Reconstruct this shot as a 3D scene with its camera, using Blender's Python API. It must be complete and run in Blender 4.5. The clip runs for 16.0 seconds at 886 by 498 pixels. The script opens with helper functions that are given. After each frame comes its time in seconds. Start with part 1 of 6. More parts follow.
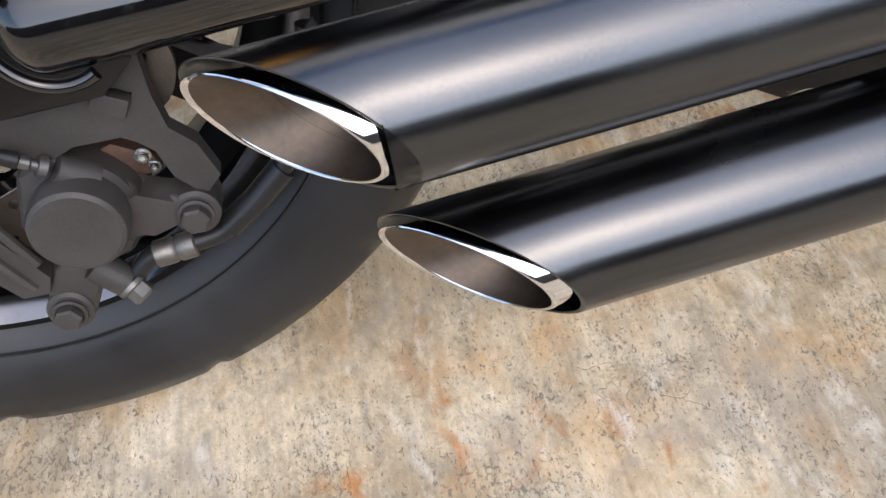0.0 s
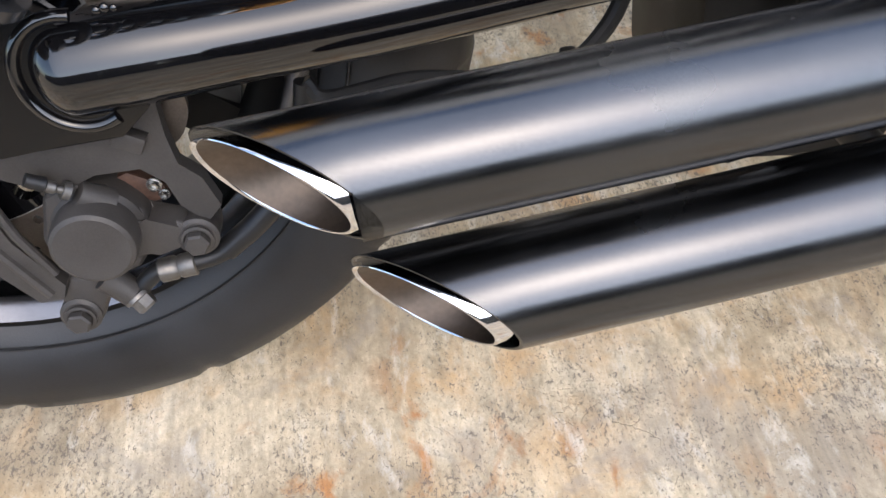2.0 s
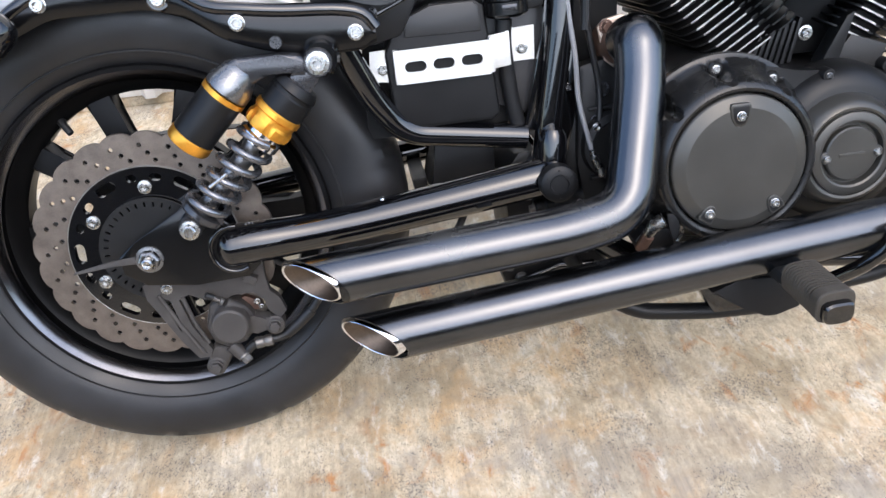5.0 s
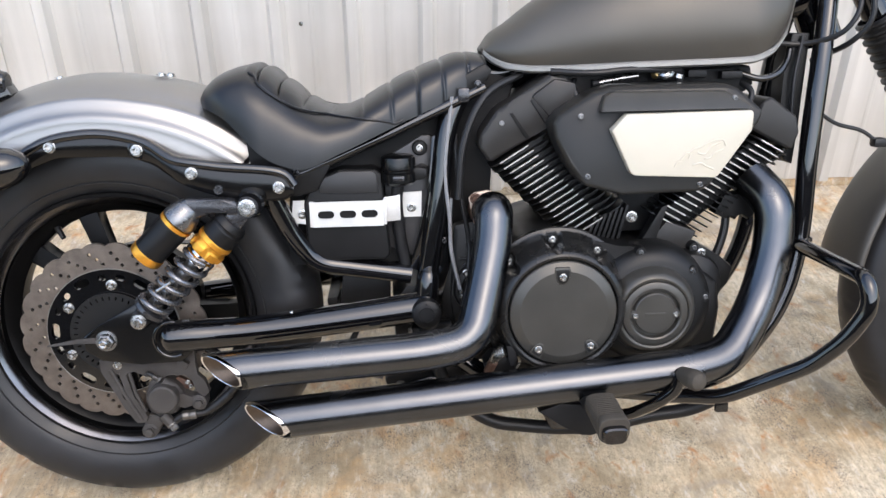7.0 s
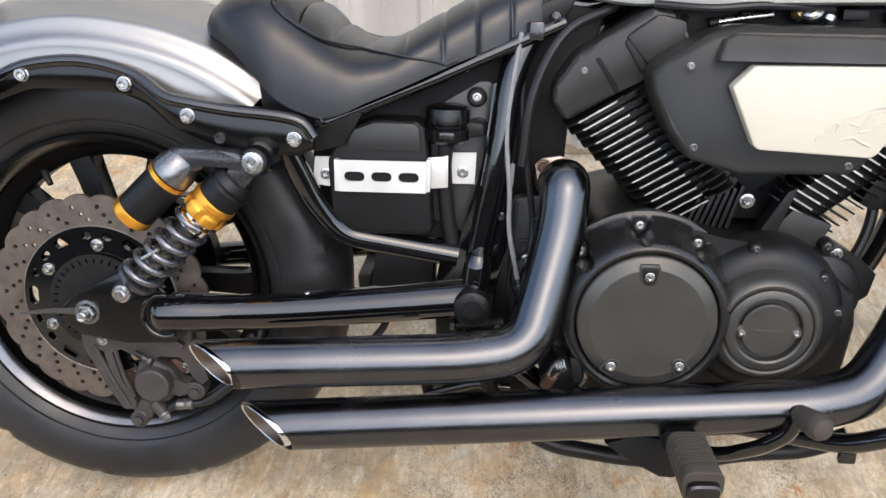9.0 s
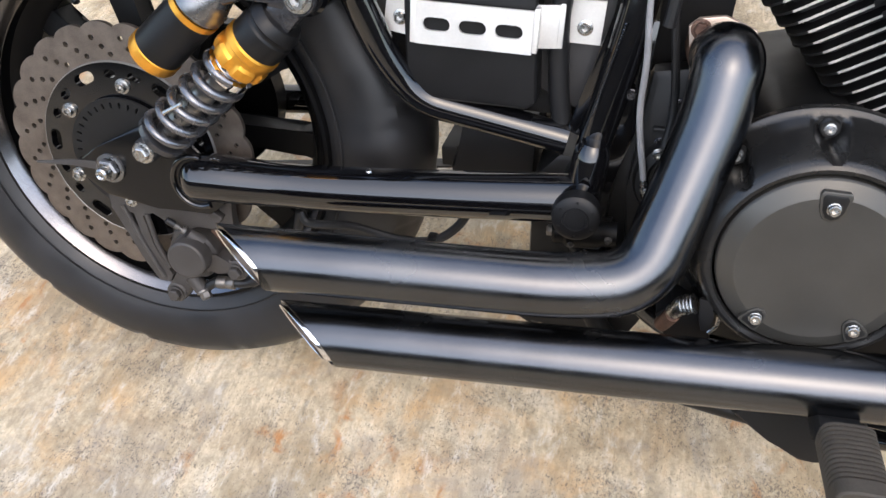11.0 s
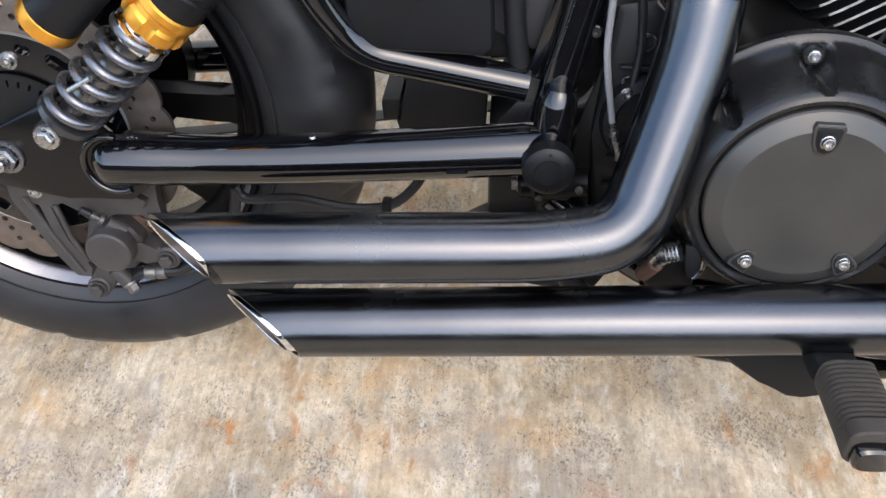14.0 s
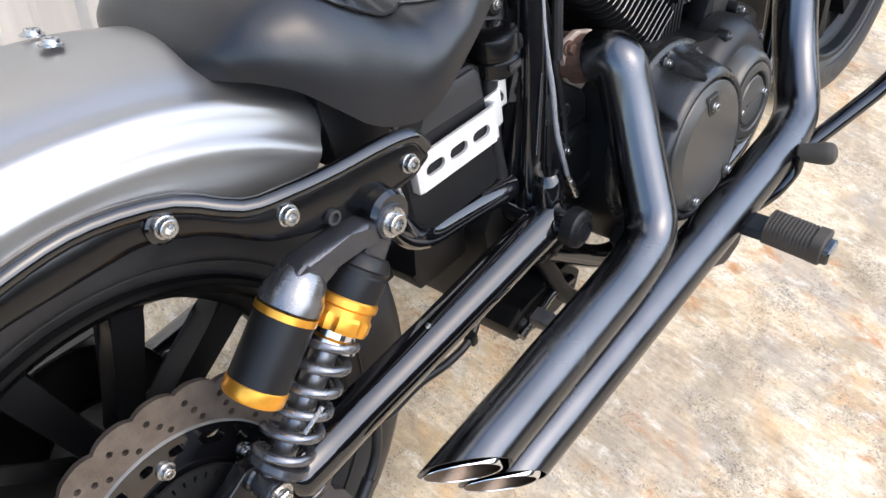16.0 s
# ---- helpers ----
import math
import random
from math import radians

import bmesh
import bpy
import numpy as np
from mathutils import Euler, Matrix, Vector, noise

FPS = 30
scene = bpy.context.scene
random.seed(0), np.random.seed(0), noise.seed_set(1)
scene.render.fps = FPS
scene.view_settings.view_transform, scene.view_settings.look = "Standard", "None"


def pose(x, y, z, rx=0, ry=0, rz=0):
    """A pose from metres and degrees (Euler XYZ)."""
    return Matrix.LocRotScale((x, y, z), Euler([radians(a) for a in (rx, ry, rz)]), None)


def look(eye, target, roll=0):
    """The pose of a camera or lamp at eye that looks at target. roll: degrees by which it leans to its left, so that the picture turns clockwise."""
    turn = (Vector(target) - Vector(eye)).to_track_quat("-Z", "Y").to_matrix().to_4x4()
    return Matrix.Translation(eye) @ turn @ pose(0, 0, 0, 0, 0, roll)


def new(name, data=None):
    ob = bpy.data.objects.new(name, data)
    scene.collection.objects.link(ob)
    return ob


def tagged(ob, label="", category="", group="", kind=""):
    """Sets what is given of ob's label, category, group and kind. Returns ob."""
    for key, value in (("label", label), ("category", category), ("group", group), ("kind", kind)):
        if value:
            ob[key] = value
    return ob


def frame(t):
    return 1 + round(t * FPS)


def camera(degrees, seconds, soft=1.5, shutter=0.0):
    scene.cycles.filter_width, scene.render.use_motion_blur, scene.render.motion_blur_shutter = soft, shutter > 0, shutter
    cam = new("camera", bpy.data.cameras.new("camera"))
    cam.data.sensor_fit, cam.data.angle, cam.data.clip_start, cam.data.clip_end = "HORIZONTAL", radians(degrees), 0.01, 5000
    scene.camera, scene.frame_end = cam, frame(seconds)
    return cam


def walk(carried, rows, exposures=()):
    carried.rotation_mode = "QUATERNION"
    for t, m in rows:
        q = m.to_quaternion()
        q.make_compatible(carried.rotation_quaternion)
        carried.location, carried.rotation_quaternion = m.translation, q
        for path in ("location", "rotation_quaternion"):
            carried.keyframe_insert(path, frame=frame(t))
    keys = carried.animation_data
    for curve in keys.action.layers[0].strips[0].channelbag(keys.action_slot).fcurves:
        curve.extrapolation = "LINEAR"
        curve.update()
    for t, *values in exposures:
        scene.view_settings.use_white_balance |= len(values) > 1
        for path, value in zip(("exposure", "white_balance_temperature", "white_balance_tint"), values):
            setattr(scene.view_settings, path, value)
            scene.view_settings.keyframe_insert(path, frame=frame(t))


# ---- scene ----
cam = camera(55.5, 16.0)
METRES, EYE, TILT, LEAN, TURN = 2.5, 0.5684, -54.315, 4.118, -12.279
ROWS = [
    (0.0, 0.0, 0.0, 0.0, 0.0, 0.0, -0.0),
    (0.5, 0.0018, -0.0019, 0.0003, -0.27, 0.27, -0.76),
    (1.0, 0.0003, -0.0031, 0.0009, -0.21, 0.3, -1.32),
    (1.5, 0.0018, -0.0092, 0.0034, -0.1, 0.26, -2.11),
    (2.0, 0.0072, -0.0231, 0.0063, 0.17, 0.56, -3.54),
    (2.5, 0.0114, -0.0434, -0.0031, -0.12, 2.37, -3.07),
    (3.0, 0.0189, -0.0791, -0.0103, -0.72, 5.19, -2.45),
    (5.5, 0.0672, -0.2926, -0.0965, 2.8, 18.72, -3.87),
    (6.0, 0.0808, -0.334, -0.1145, 1.54, 20.88, -4.91),
    (6.5, 0.118, -0.3558, -0.0984, 0.51, 22.84, -7.79),
    (7.0, 0.1413, -0.3613, -0.0929, 1.65, 23.65, -9.3),
    (7.5, 0.1597, -0.3634, -0.0901, 3.25, 23.2, -10.54),
    (8.0, 0.1654, -0.3585, -0.087, 4.3, 22.34, -11.83),
    (8.5, 0.1541, -0.3142, -0.0625, 4.69, 21.18, -12.94),
    (11.0, 0.131, -0.1772, 0.0263, 13.73, 4.08, -21.93),
    (11.5, 0.1317, -0.1706, 0.0248, 11.97, 2.19, -20.78),
    (12.0, 0.1307, -0.1687, 0.0272, 11.16, 2.21, -21.06),
    (12.5, 0.1317, -0.1663, 0.0271, 10.2, 2.3, -21.27),
    (13.0, 0.1305, -0.166, 0.0274, 9.56, 2.04, -21.68),
    (13.5, 0.1261, -0.1666, 0.0308, 9.02, 1.79, -20.67),
    (14.0, 0.0957, -0.1568, 0.031, 6.21, 1.89, -16.0),
    (14.5, 0.03, -0.1546, 0.0301, -3.68, 4.11, -6.94),
    (15.0, -0.0231, -0.146, 0.0489, -9.53, 4.72, 1.47),
    (15.5, -0.0649, -0.1486, 0.0722, -18.14, 2.81, 12.07),
    (16.0, -0.1464, -0.1661, 0.0937, -29.16, -0.16, 23.76),
]
walk(cam, [(t, pose(0.2186, -0.4443, EYE, TILT, LEAN, TURN) @ pose(METRES * x, METRES * y, METRES * z, 90 + pitch, roll, yaw)) for t, x, y, z, yaw, pitch, roll in ROWS],
     exposures=[(0.0, 1.52, 6650, 10), (3.0, 1.77, 6600, 10), (5.5, 1.76, 6370, 10), (7.0, 1.58, 6650, 10), (8.5, 1.54, 6910, 10), (11.0, 1.68, 6770, 10), (13.5, 1.66, 6500, 10), (14.5, 1.76, 6450, 10), (15.0, 2.08, 6400, 10), (15.5, 2.17, 6450, 10), (16.0, 1.98, 6550, 10)])

# world, sun and exposure
SUN_EL, SUN_AZ = 50.0, 166.0     # degrees; azimuth clockwise from +y: a veiled sun, high ahead of the machine
world = bpy.data.worlds.new("sky")
scene.world = world
world.use_nodes = True
wn = world.node_tree.nodes
sky = wn.new("ShaderNodeTexSky")
sky.sky_type = "NISHITA"
sky.sun_disc = False
sky.sun_elevation = radians(SUN_EL)
sky.sun_rotation = radians(SUN_AZ)
sky.dust_density = 1.8
wn["Background"].inputs["Strength"].default_value = 0.15
world.node_tree.links.new(sky.outputs[0], wn["Background"].inputs["Color"])
sun = new("sun", bpy.data.lights.new("sun", "SUN"))
sun.data.energy, sun.data.angle, sun.data.color = 0.50, radians(104), (1.0, 0.98, 0.96)
saz, sel = radians(SUN_AZ), radians(SUN_EL)
sun_way = Vector((math.sin(saz) * math.cos(sel), math.cos(saz) * math.cos(sel), math.sin(sel)))
sun.matrix_world = look(sun_way * 10, (0, 0, 0))

# ---------------------------------------------------------------- materials
MATS = {}


def nodes_of(name):
    m = bpy.data.materials.new(name)
    m.use_nodes = True
    nt = m.node_tree
    return m, nt, nt.nodes, nt.links, nt.nodes["Principled BSDF"]


def ramp(nd, stops):
    r = nd.new("ShaderNodeValToRGB")
    while len(r.color_ramp.elements) < len(stops):
        r.color_ramp.elements.new(0.5)
    for e, (p, c) in zip(r.color_ramp.elements, stops):
        e.position, e.color = p, (*c, 1) if len(c) == 3 else c
    return r


def ramp_out(nd, ln, value, stops):
    r = ramp(nd, stops)
    ln.new(value, r.inputs[0])
    return r.outputs[0]


def coat(name, colour, rough, metal=0.0, vary=0.25, scale=40.0, bump=0.0, fine=400.0, rough_vary=0.12, specular=0.5, coatw=0.0, aniso=None):
    """A procedural surface: base colour that varies at two scales, uneven gloss, fine relief."""
    m, nt, nd, ln, bs = nodes_of(name)
    co = nd.new("ShaderNodeTexCoord")
    n1 = nd.new("ShaderNodeTexNoise")
    n1.inputs["Scale"].default_value, n1.inputs["Detail"].default_value = scale, 6
    n2 = nd.new("ShaderNodeTexNoise")
    n2.inputs["Scale"].default_value, n2.inputs["Detail"].default_value = fine, 3
    src = co.outputs["Object"]
    if aniso:
        mp = nd.new("ShaderNodeMapping")
        mp.inputs["Scale"].default_value = aniso
        ln.new(src, mp.inputs["Vector"])
        src = mp.outputs[0]
    ln.new(src, n1.inputs["Vector"])
    ln.new(src, n2.inputs["Vector"])
    mix = nd.new("ShaderNodeMath")
    mix.operation = "MULTIPLY_ADD"
    ln.new(n1.outputs["Fac"], mix.inputs[0])
    mix.inputs[1].default_value = 0.65
    sc = nd.new("ShaderNodeMath")
    sc.operation = "MULTIPLY"
    sc.inputs[1].default_value = 0.35
    ln.new(n2.outputs["Fac"], sc.inputs[0])
    ln.new(sc.outputs[0], mix.inputs[2])
    lo = tuple(c * (1 - vary) for c in colour)
    hi = tuple(min(1.0, c * (1 + vary)) for c in colour)
    r = ramp(nd, [(0.3, lo), (0.7, hi)])
    ln.new(mix.outputs[0], r.inputs[0])
    ln.new(r.outputs[0], bs.inputs["Base Color"])
    rr = nd.new("ShaderNodeMapRange")
    rr.inputs["From Min"].default_value, rr.inputs["From Max"].default_value = 0.3, 0.7
    rr.inputs["To Min"].default_value = max(0.02, rough * (1 - rough_vary))
    rr.inputs["To Max"].default_value = min(1.0, rough * (1 + rough_vary))
    ln.new(n1.outputs["Fac"], rr.inputs["Value"])
    ln.new(rr.outputs[0], bs.inputs["Roughness"])
    bs.inputs["Metallic"].default_value = metal
    bs.inputs["Specular IOR Level"].default_value = specular
    bs.inputs["Coat Weight"].default_value = coatw
    bs.inputs["Coat Roughness"].default_value = 0.06
    if bump:
        b = nd.new("ShaderNodeBump")
        b.inputs["Strength"].default_value, b.inputs["Distance"].default_value = 1.0, bump
        ln.new(n2.outputs["Fac"], b.inputs["Height"])
        ln.new(b.outputs[0], bs.inputs["Normal"])
    MATS[name] = m
    return m


SATIN = coat("satin_black_coating", (0.098, 0.102, 0.109), 0.235, metal=1.0, vary=0.14, scale=16, bump=0.000006, fine=900, rough_vary=0.25)
GLOSS = coat("gloss_black_paint", (0.003, 0.003, 0.0035), 0.07, vary=0.2, scale=14, specular=0.5, coatw=0.6)
PLASTIC = coat("black_plastic", (0.0065, 0.0065, 0.0068), 0.42, vary=0.2, scale=30, bump=0.00004, fine=1500, specular=0.26)
ENGINE = coat("engine_black_paint", (0.0075, 0.0075, 0.0075), 0.42, vary=0.18, scale=25, bump=0.00004, fine=1400, specular=0.30)
COVER = coat("cover_charcoal_paint", (0.068, 0.065, 0.058), 0.33, metal=0.50, vary=0.14, scale=20, bump=0.00003, fine=1800, specular=0.4)
RUBBER = coat("tyre_rubber", (0.0135, 0.0136, 0.0145), 0.42, vary=0.35, scale=22, bump=0.0001, fine=700, rough_vary=0.3, specular=0.44)
PEGRUB = coat("peg_rubber", (0.050, 0.043, 0.034), 0.7, vary=0.25, scale=60, bump=0.0001, fine=600, specular=0.3)
PAINT = coat("satin_grey_metallic", (0.088, 0.081, 0.070), 0.42, metal=0.6, vary=0.06, scale=8, bump=0.00001, fine=2500)
# the tank's grey metallic again, lightened to carry the sun's reflection
FENDER = coat("fender_grey_sunlit", (0.275, 0.268, 0.258), 0.33, metal=0.85, vary=0.06, scale=8, bump=0.00001, fine=2500)
LEATHER = coat("black_leather", (0.006, 0.006, 0.0068), 0.31, vary=0.25, scale=12, bump=0.00010, fine=420, specular=0.5)
CHROME = coat("chrome", (0.78, 0.78, 0.80), 0.07, metal=1.0, vary=0.05, scale=12)
STEEL = coat("zinc_steel", (0.46, 0.455, 0.44), 0.27, metal=1.0, vary=0.2, scale=160)
ALLOY = coat("cast_alloy", (0.20, 0.20, 0.202), 0.28, metal=0.9, vary=0.3, scale=50, bump=0.00008, fine=900)
GOLD = coat("gold_anodised", (0.86, 0.40, 0.055), 0.34, metal=0.9, vary=0.1, scale=60)
DISC = coat("disc_steel", (0.165, 0.138, 0.116), 0.42, metal=0.8, vary=0.3, scale=60, bump=0.00003, fine=900)
CALIPER = coat("caliper_grey", (0.044, 0.040, 0.037), 0.50, metal=0.15, vary=0.3, scale=40, bump=0.0001, fine=900, specular=0.4)
RUSTY = coat("brown_steel", (0.095, 0.052, 0.036), 0.6, metal=0.4, vary=0.5, scale=70, bump=0.0001)
CREAM = coat("cream_paint", (0.50, 0.465, 0.38), 0.42, vary=0.05, scale=20, bump=0.00003, fine=1500)
BRACKET = coat("satin_aluminium", (0.66, 0.65, 0.62), 0.40, metal=0.5, vary=0.08, scale=30)
FINEDGE = coat("machined_edge", (0.46, 0.44, 0.41), 0.42, metal=0.45, vary=0.40, scale=90)
BORE = coat("pipe_bore", (0.115, 0.088, 0.067), 0.42, metal=0.85, vary=0.25, scale=45, bump=0.00006)
SPRING = coat("spring_grey", (0.068, 0.068, 0.072), 0.22, metal=0.7, vary=0.25, scale=60)
TRIM = coat("trim_strip", (0.28, 0.27, 0.25), 0.48, metal=0.7, vary=0.12, scale=40)
CABLE = coat("cable_sheath", (0.012, 0.012, 0.0125), 0.38, vary=0.2, scale=50, specular=0.35)
GREYCABLE = coat("grey_cable_sheath", (0.20, 0.20, 0.205), 0.35, vary=0.2, scale=50)
DARK = coat("dark_void_plastic", (0.006, 0.006, 0.006), 0.6, vary=0.3, scale=30, specular=0.2)
HEAD = coat("head_satin_black", (0.029, 0.028, 0.0268), 0.36, metal=0.1, vary=0.14, scale=24, bump=0.00003, fine=1600, specular=0.28)
CLUTCH = coat("clutch_housing_paint", (0.016, 0.0158, 0.0155), 0.27, metal=0.25, vary=0.14, scale=22, bump=0.00003, fine=1700, specular=0.5)
HOUSING = coat("housing_satin_plastic", (0.017, 0.0163, 0.0147), 0.34, vary=0.15, scale=24, bump=0.00003, fine=1500, specular=0.32)
SIDEGREY = coat("side_plate_grey", (0.050, 0.050, 0.052), 0.40, metal=0.3, vary=0.15, scale=24, bump=0.00003, fine=1500)
BRASS = coat("dull_brass", (0.30, 0.22, 0.10), 0.42, metal=0.8, vary=0.3, scale=80)
COIL = coat("coil_grey_lacquer", (0.17, 0.17, 0.178), 0.26, metal=0.85, vary=0.25, scale=60)
DULL = coat("dull_zinc", (0.15, 0.142, 0.132), 0.42, metal=0.75, vary=0.3, scale=90)
WHEEL = coat("wheel_satin_black", (0.0028, 0.0028, 0.003), 0.38, vary=0.2, scale=20, specular=0.16)
STRUT = coat("strut_black_paint", (0.003, 0.003, 0.0032), 0.2, vary=0.2, scale=16, specular=0.4)
FLANGE = coat("heat_tinted_flange", (0.50, 0.40, 0.33), 0.4, metal=0.6, vary=0.2, scale=60, bump=0.00005)
# black rim lip made paler metal, so the sky's gleam is in its colour
RIMLIP = coat("rim_lip_gleam", (0.17, 0.168, 0.174), 0.18, metal=1.0, vary=0.15, scale=30)
PANEL = coat("panel_dark_grey", (0.020, 0.020, 0.0205), 0.38, vary=0.15, scale=24, bump=0.00004, fine=1500, specular=0.4)
LENS = coat("smoked_lens", (0.03, 0.02, 0.02), 0.12, vary=0.1, scale=20)


def concrete():
    m, nt, nd, ln, bs = nodes_of("stained_concrete")
    co = nd.new("ShaderNodeTexCoord")

    def noise_of(scale, detail=6, rough=0.6, stretch=None, distort=0.0, turn=-8, shift=0.0):
        t = nd.new("ShaderNodeTexNoise")
        t.inputs["Scale"].default_value, t.inputs["Detail"].default_value = scale, detail
        t.inputs["Roughness"].default_value, t.inputs["Distortion"].default_value = rough, distort
        mp = nd.new("ShaderNodeMapping")
        mp.inputs["Scale"].default_value = stretch or (1, 1, 1)
        mp.inputs["Rotation"].default_value = (0, 0, radians(turn))
        mp.inputs["Location"].default_value = (shift, shift * 0.7, 0)
        ln.new(co.outputs["Object"], mp.inputs["Vector"])
        ln.new(mp.outputs[0], t.inputs["Vector"])
        return t.outputs["Fac"]

    def curve(v, a, b, lo=0.0, hi=1.0):
        r = nd.new("ShaderNodeMapRange")
        r.inputs["From Min"].default_value, r.inputs["From Max"].default_value = a, b
        r.inputs["To Min"].default_value, r.inputs["To Max"].default_value = lo, hi
        ln.new(v, r.inputs["Value"])
        return r.outputs[0]

    def math2(op, a, b):
        x = nd.new("ShaderNodeMath")
        x.operation = op
        for k, v in enumerate((a, b)):
            if isinstance(v, bpy.types.NodeSocket):
                ln.new(v, x.inputs[k])
            else:
                x.inputs[k].default_value = v
        return x.outputs[0]

    def blend(kind, fac, a, b):
        x = nd.new("ShaderNodeMix")
        x.data_type, x.blend_type = "RGBA", kind
        for k, v in ((0, fac), (6, a), (7, b)):
            if isinstance(v, bpy.types.NodeSocket):
                ln.new(v, x.inputs[k])
            else:
                x.inputs[k].default_value = v if k == 0 else (*v, 1)
        return x.outputs[2]

    broad = ramp(nd, [(0.30, (0.335, 0.270, 0.183)), (0.42, (0.465, 0.380, 0.258)), (0.55, (0.585, 0.498, 0.355)), (0.70, (0.69, 0.620, 0.490))])
    ln.new(noise_of(6.0, 8, 0.66, distort=0.7), broad.inputs[0])
    c = broad.outputs[0]
    # mottling at a few centimetres and at a few millimetres
    mott = ramp(nd, [(0.34, (0.70, 0.685, 0.67)), (0.5, (0.98, 0.97, 0.955)), (0.66, (1.20, 1.19, 1.18))])
    ln.new(noise_of(48, 9, 0.78, (1.2, 0.7, 1.0), 0.4), mott.inputs[0])
    c = blend("MULTIPLY", 1.0, c, mott.outputs[0])
    c = blend("MULTIPLY", 1.0, c, ramp_out(nd, ln, noise_of(125, 6, 0.75, (1.1, 0.75, 1.0), 0.5, 30, shift=6.1), [(0.34, (0.79, 0.78, 0.77)), (0.5, (1.0, 0.995, 0.99)), (0.66, (1.13, 1.13, 1.125))]))
    # warm stains, rusty smudges, cool worn patches
    zone = curve(noise_of(2.2, 3, 0.55, shift=14.2), 0.42, 0.58, 0.10, 1.0)
    c = blend("MIX", math2("MULTIPLY", zone, curve(noise_of(13, 8, 0.70, (1.0, 0.8, 1.0), 0.5, shift=3.1), 0.47, 0.62, 0.0, 0.78)), c, (0.55, 0.355, 0.175))
    spots = math2("MULTIPLY", curve(noise_of(22, 6, 0.62, (1.1, 0.75, 1.0), 0.6, 20, shift=7.7), 0.545, 0.66), curve(noise_of(3.0, 3, 0.5, shift=1.9), 0.42, 0.52))
    c = blend("MIX", math2("MULTIPLY", spots, 0.85), c, (0.44, 0.19, 0.06))
    c = blend("MIX", curve(noise_of(5.5, 7, 0.62, (1.0, 0.85, 1.0), 0.5, shift=11.3), 0.52, 0.64, 0.0, 0.80), c, (0.30, 0.235, 0.145))
    cool = curve(noise_of(8, 9, 0.70, (1.0, 0.8, 1.0), 1.0, shift=5.3), 0.53, 0.62, 0.0, 0.55)
    c = blend("MIX", cool, c, (0.335, 0.295, 0.245))
    c = blend("MIX", curve(noise_of(3.3, 5, 0.6, shift=9.4), 0.50, 0.66, 0.0, 0.60), c, (0.29, 0.25, 0.195))
    c = blend("MIX", curve(noise_of(24, 8, 0.7, (1.4, 0.6, 1.0), 0.3, shift=2.2), 0.55, 0.68, 0.0, 0.6), c, (0.72, 0.685, 0.60))
    # broom streaks
    c = blend("MULTIPLY", 1.0, c, ramp_out(nd, ln, noise_of(150, 3, 0.6, (1.0, 0.07, 1.0), 0.3, 14), [(0.3, (0.86, 0.855, 0.85)), (0.65, (1.06, 1.055, 1.05))]))
    # small elongated pits, in clusters
    pit_n = noise_of(300, 3, 0.66, (1.0, 0.7, 1.0), 0.9, 14)
    level = curve(noise_of(9, 7, 0.72, shift=4.4), 0.40, 0.62, 0.315, 0.468)
    pits = curve(math2("SUBTRACT", level, pit_n), 0.0, 0.025)
    fine_n = noise_of(420, 2, 0.5, (1.0, 0.6, 1.0), 0.3, 14)
    fines = curve(math2("SUBTRACT", math2("SUBTRACT", level, 0.015), fine_n), 0.0, 0.03, 0.0, 0.6)
    holes = math2("MAXIMUM", pits, fines)
    c = blend("MIX", math2("MULTIPLY", holes, 0.74), c, (0.135, 0.115, 0.098))
    # hairline cracks
    vo = nd.new("ShaderNodeTexVoronoi")
    vo.feature = "DISTANCE_TO_EDGE"
    vo.inputs["Scale"].default_value = 9.0
    wob = nd.new("ShaderNodeMix")
    wob.data_type = "RGBA"
    wob.blend_type = "LINEAR_LIGHT"
    wob.inputs[0].default_value = 0.06
    tn = nd.new("ShaderNodeTexNoise")
    tn.inputs["Scale"].default_value, tn.inputs["Detail"].default_value = 12, 6
    ln.new(co.outputs["Object"], tn.inputs["Vector"])
    ln.new(co.outputs["Object"], wob.inputs[6])
    ln.new(tn.outputs["Color"], wob.inputs[7])
    ln.new(wob.outputs[2], vo.inputs["Vector"])
    cracks = math2("MULTIPLY", curve(vo.outputs["Distance"], 0.0, 0.010, 1.0, 0.0), curve(noise_of(5, 3, 0.5, shift=8.8), 0.60, 0.70))
    c = blend("MIX", math2("MULTIPLY", cracks, 0.08), c, (0.20, 0.175, 0.15))
    ln.new(c, bs.inputs["Base Color"])
    bs.inputs["Roughness"].default_value = 0.8
    bs.inputs["Specular IOR Level"].default_value = 0.3
    bp = nd.new("ShaderNodeBump")
    bp.inputs["Strength"].default_value, bp.inputs["Distance"].default_value = 0.7, 0.0012
    ln.new(math2("SUBTRACT", noise_of(160, 4, 0.7), math2("ADD", holes, cracks)), bp.inputs["Height"])
    ln.new(bp.outputs[0], bs.inputs["Normal"])
    return m


CONCRETE = concrete()
# for the added, unseen boards that darken the reflected horizon
SCREEN = coat("dark_reflection_screen", (0.075, 0.066, 0.056), 0.75, vary=0.3, scale=3.0, bump=0.002, fine=30.0)


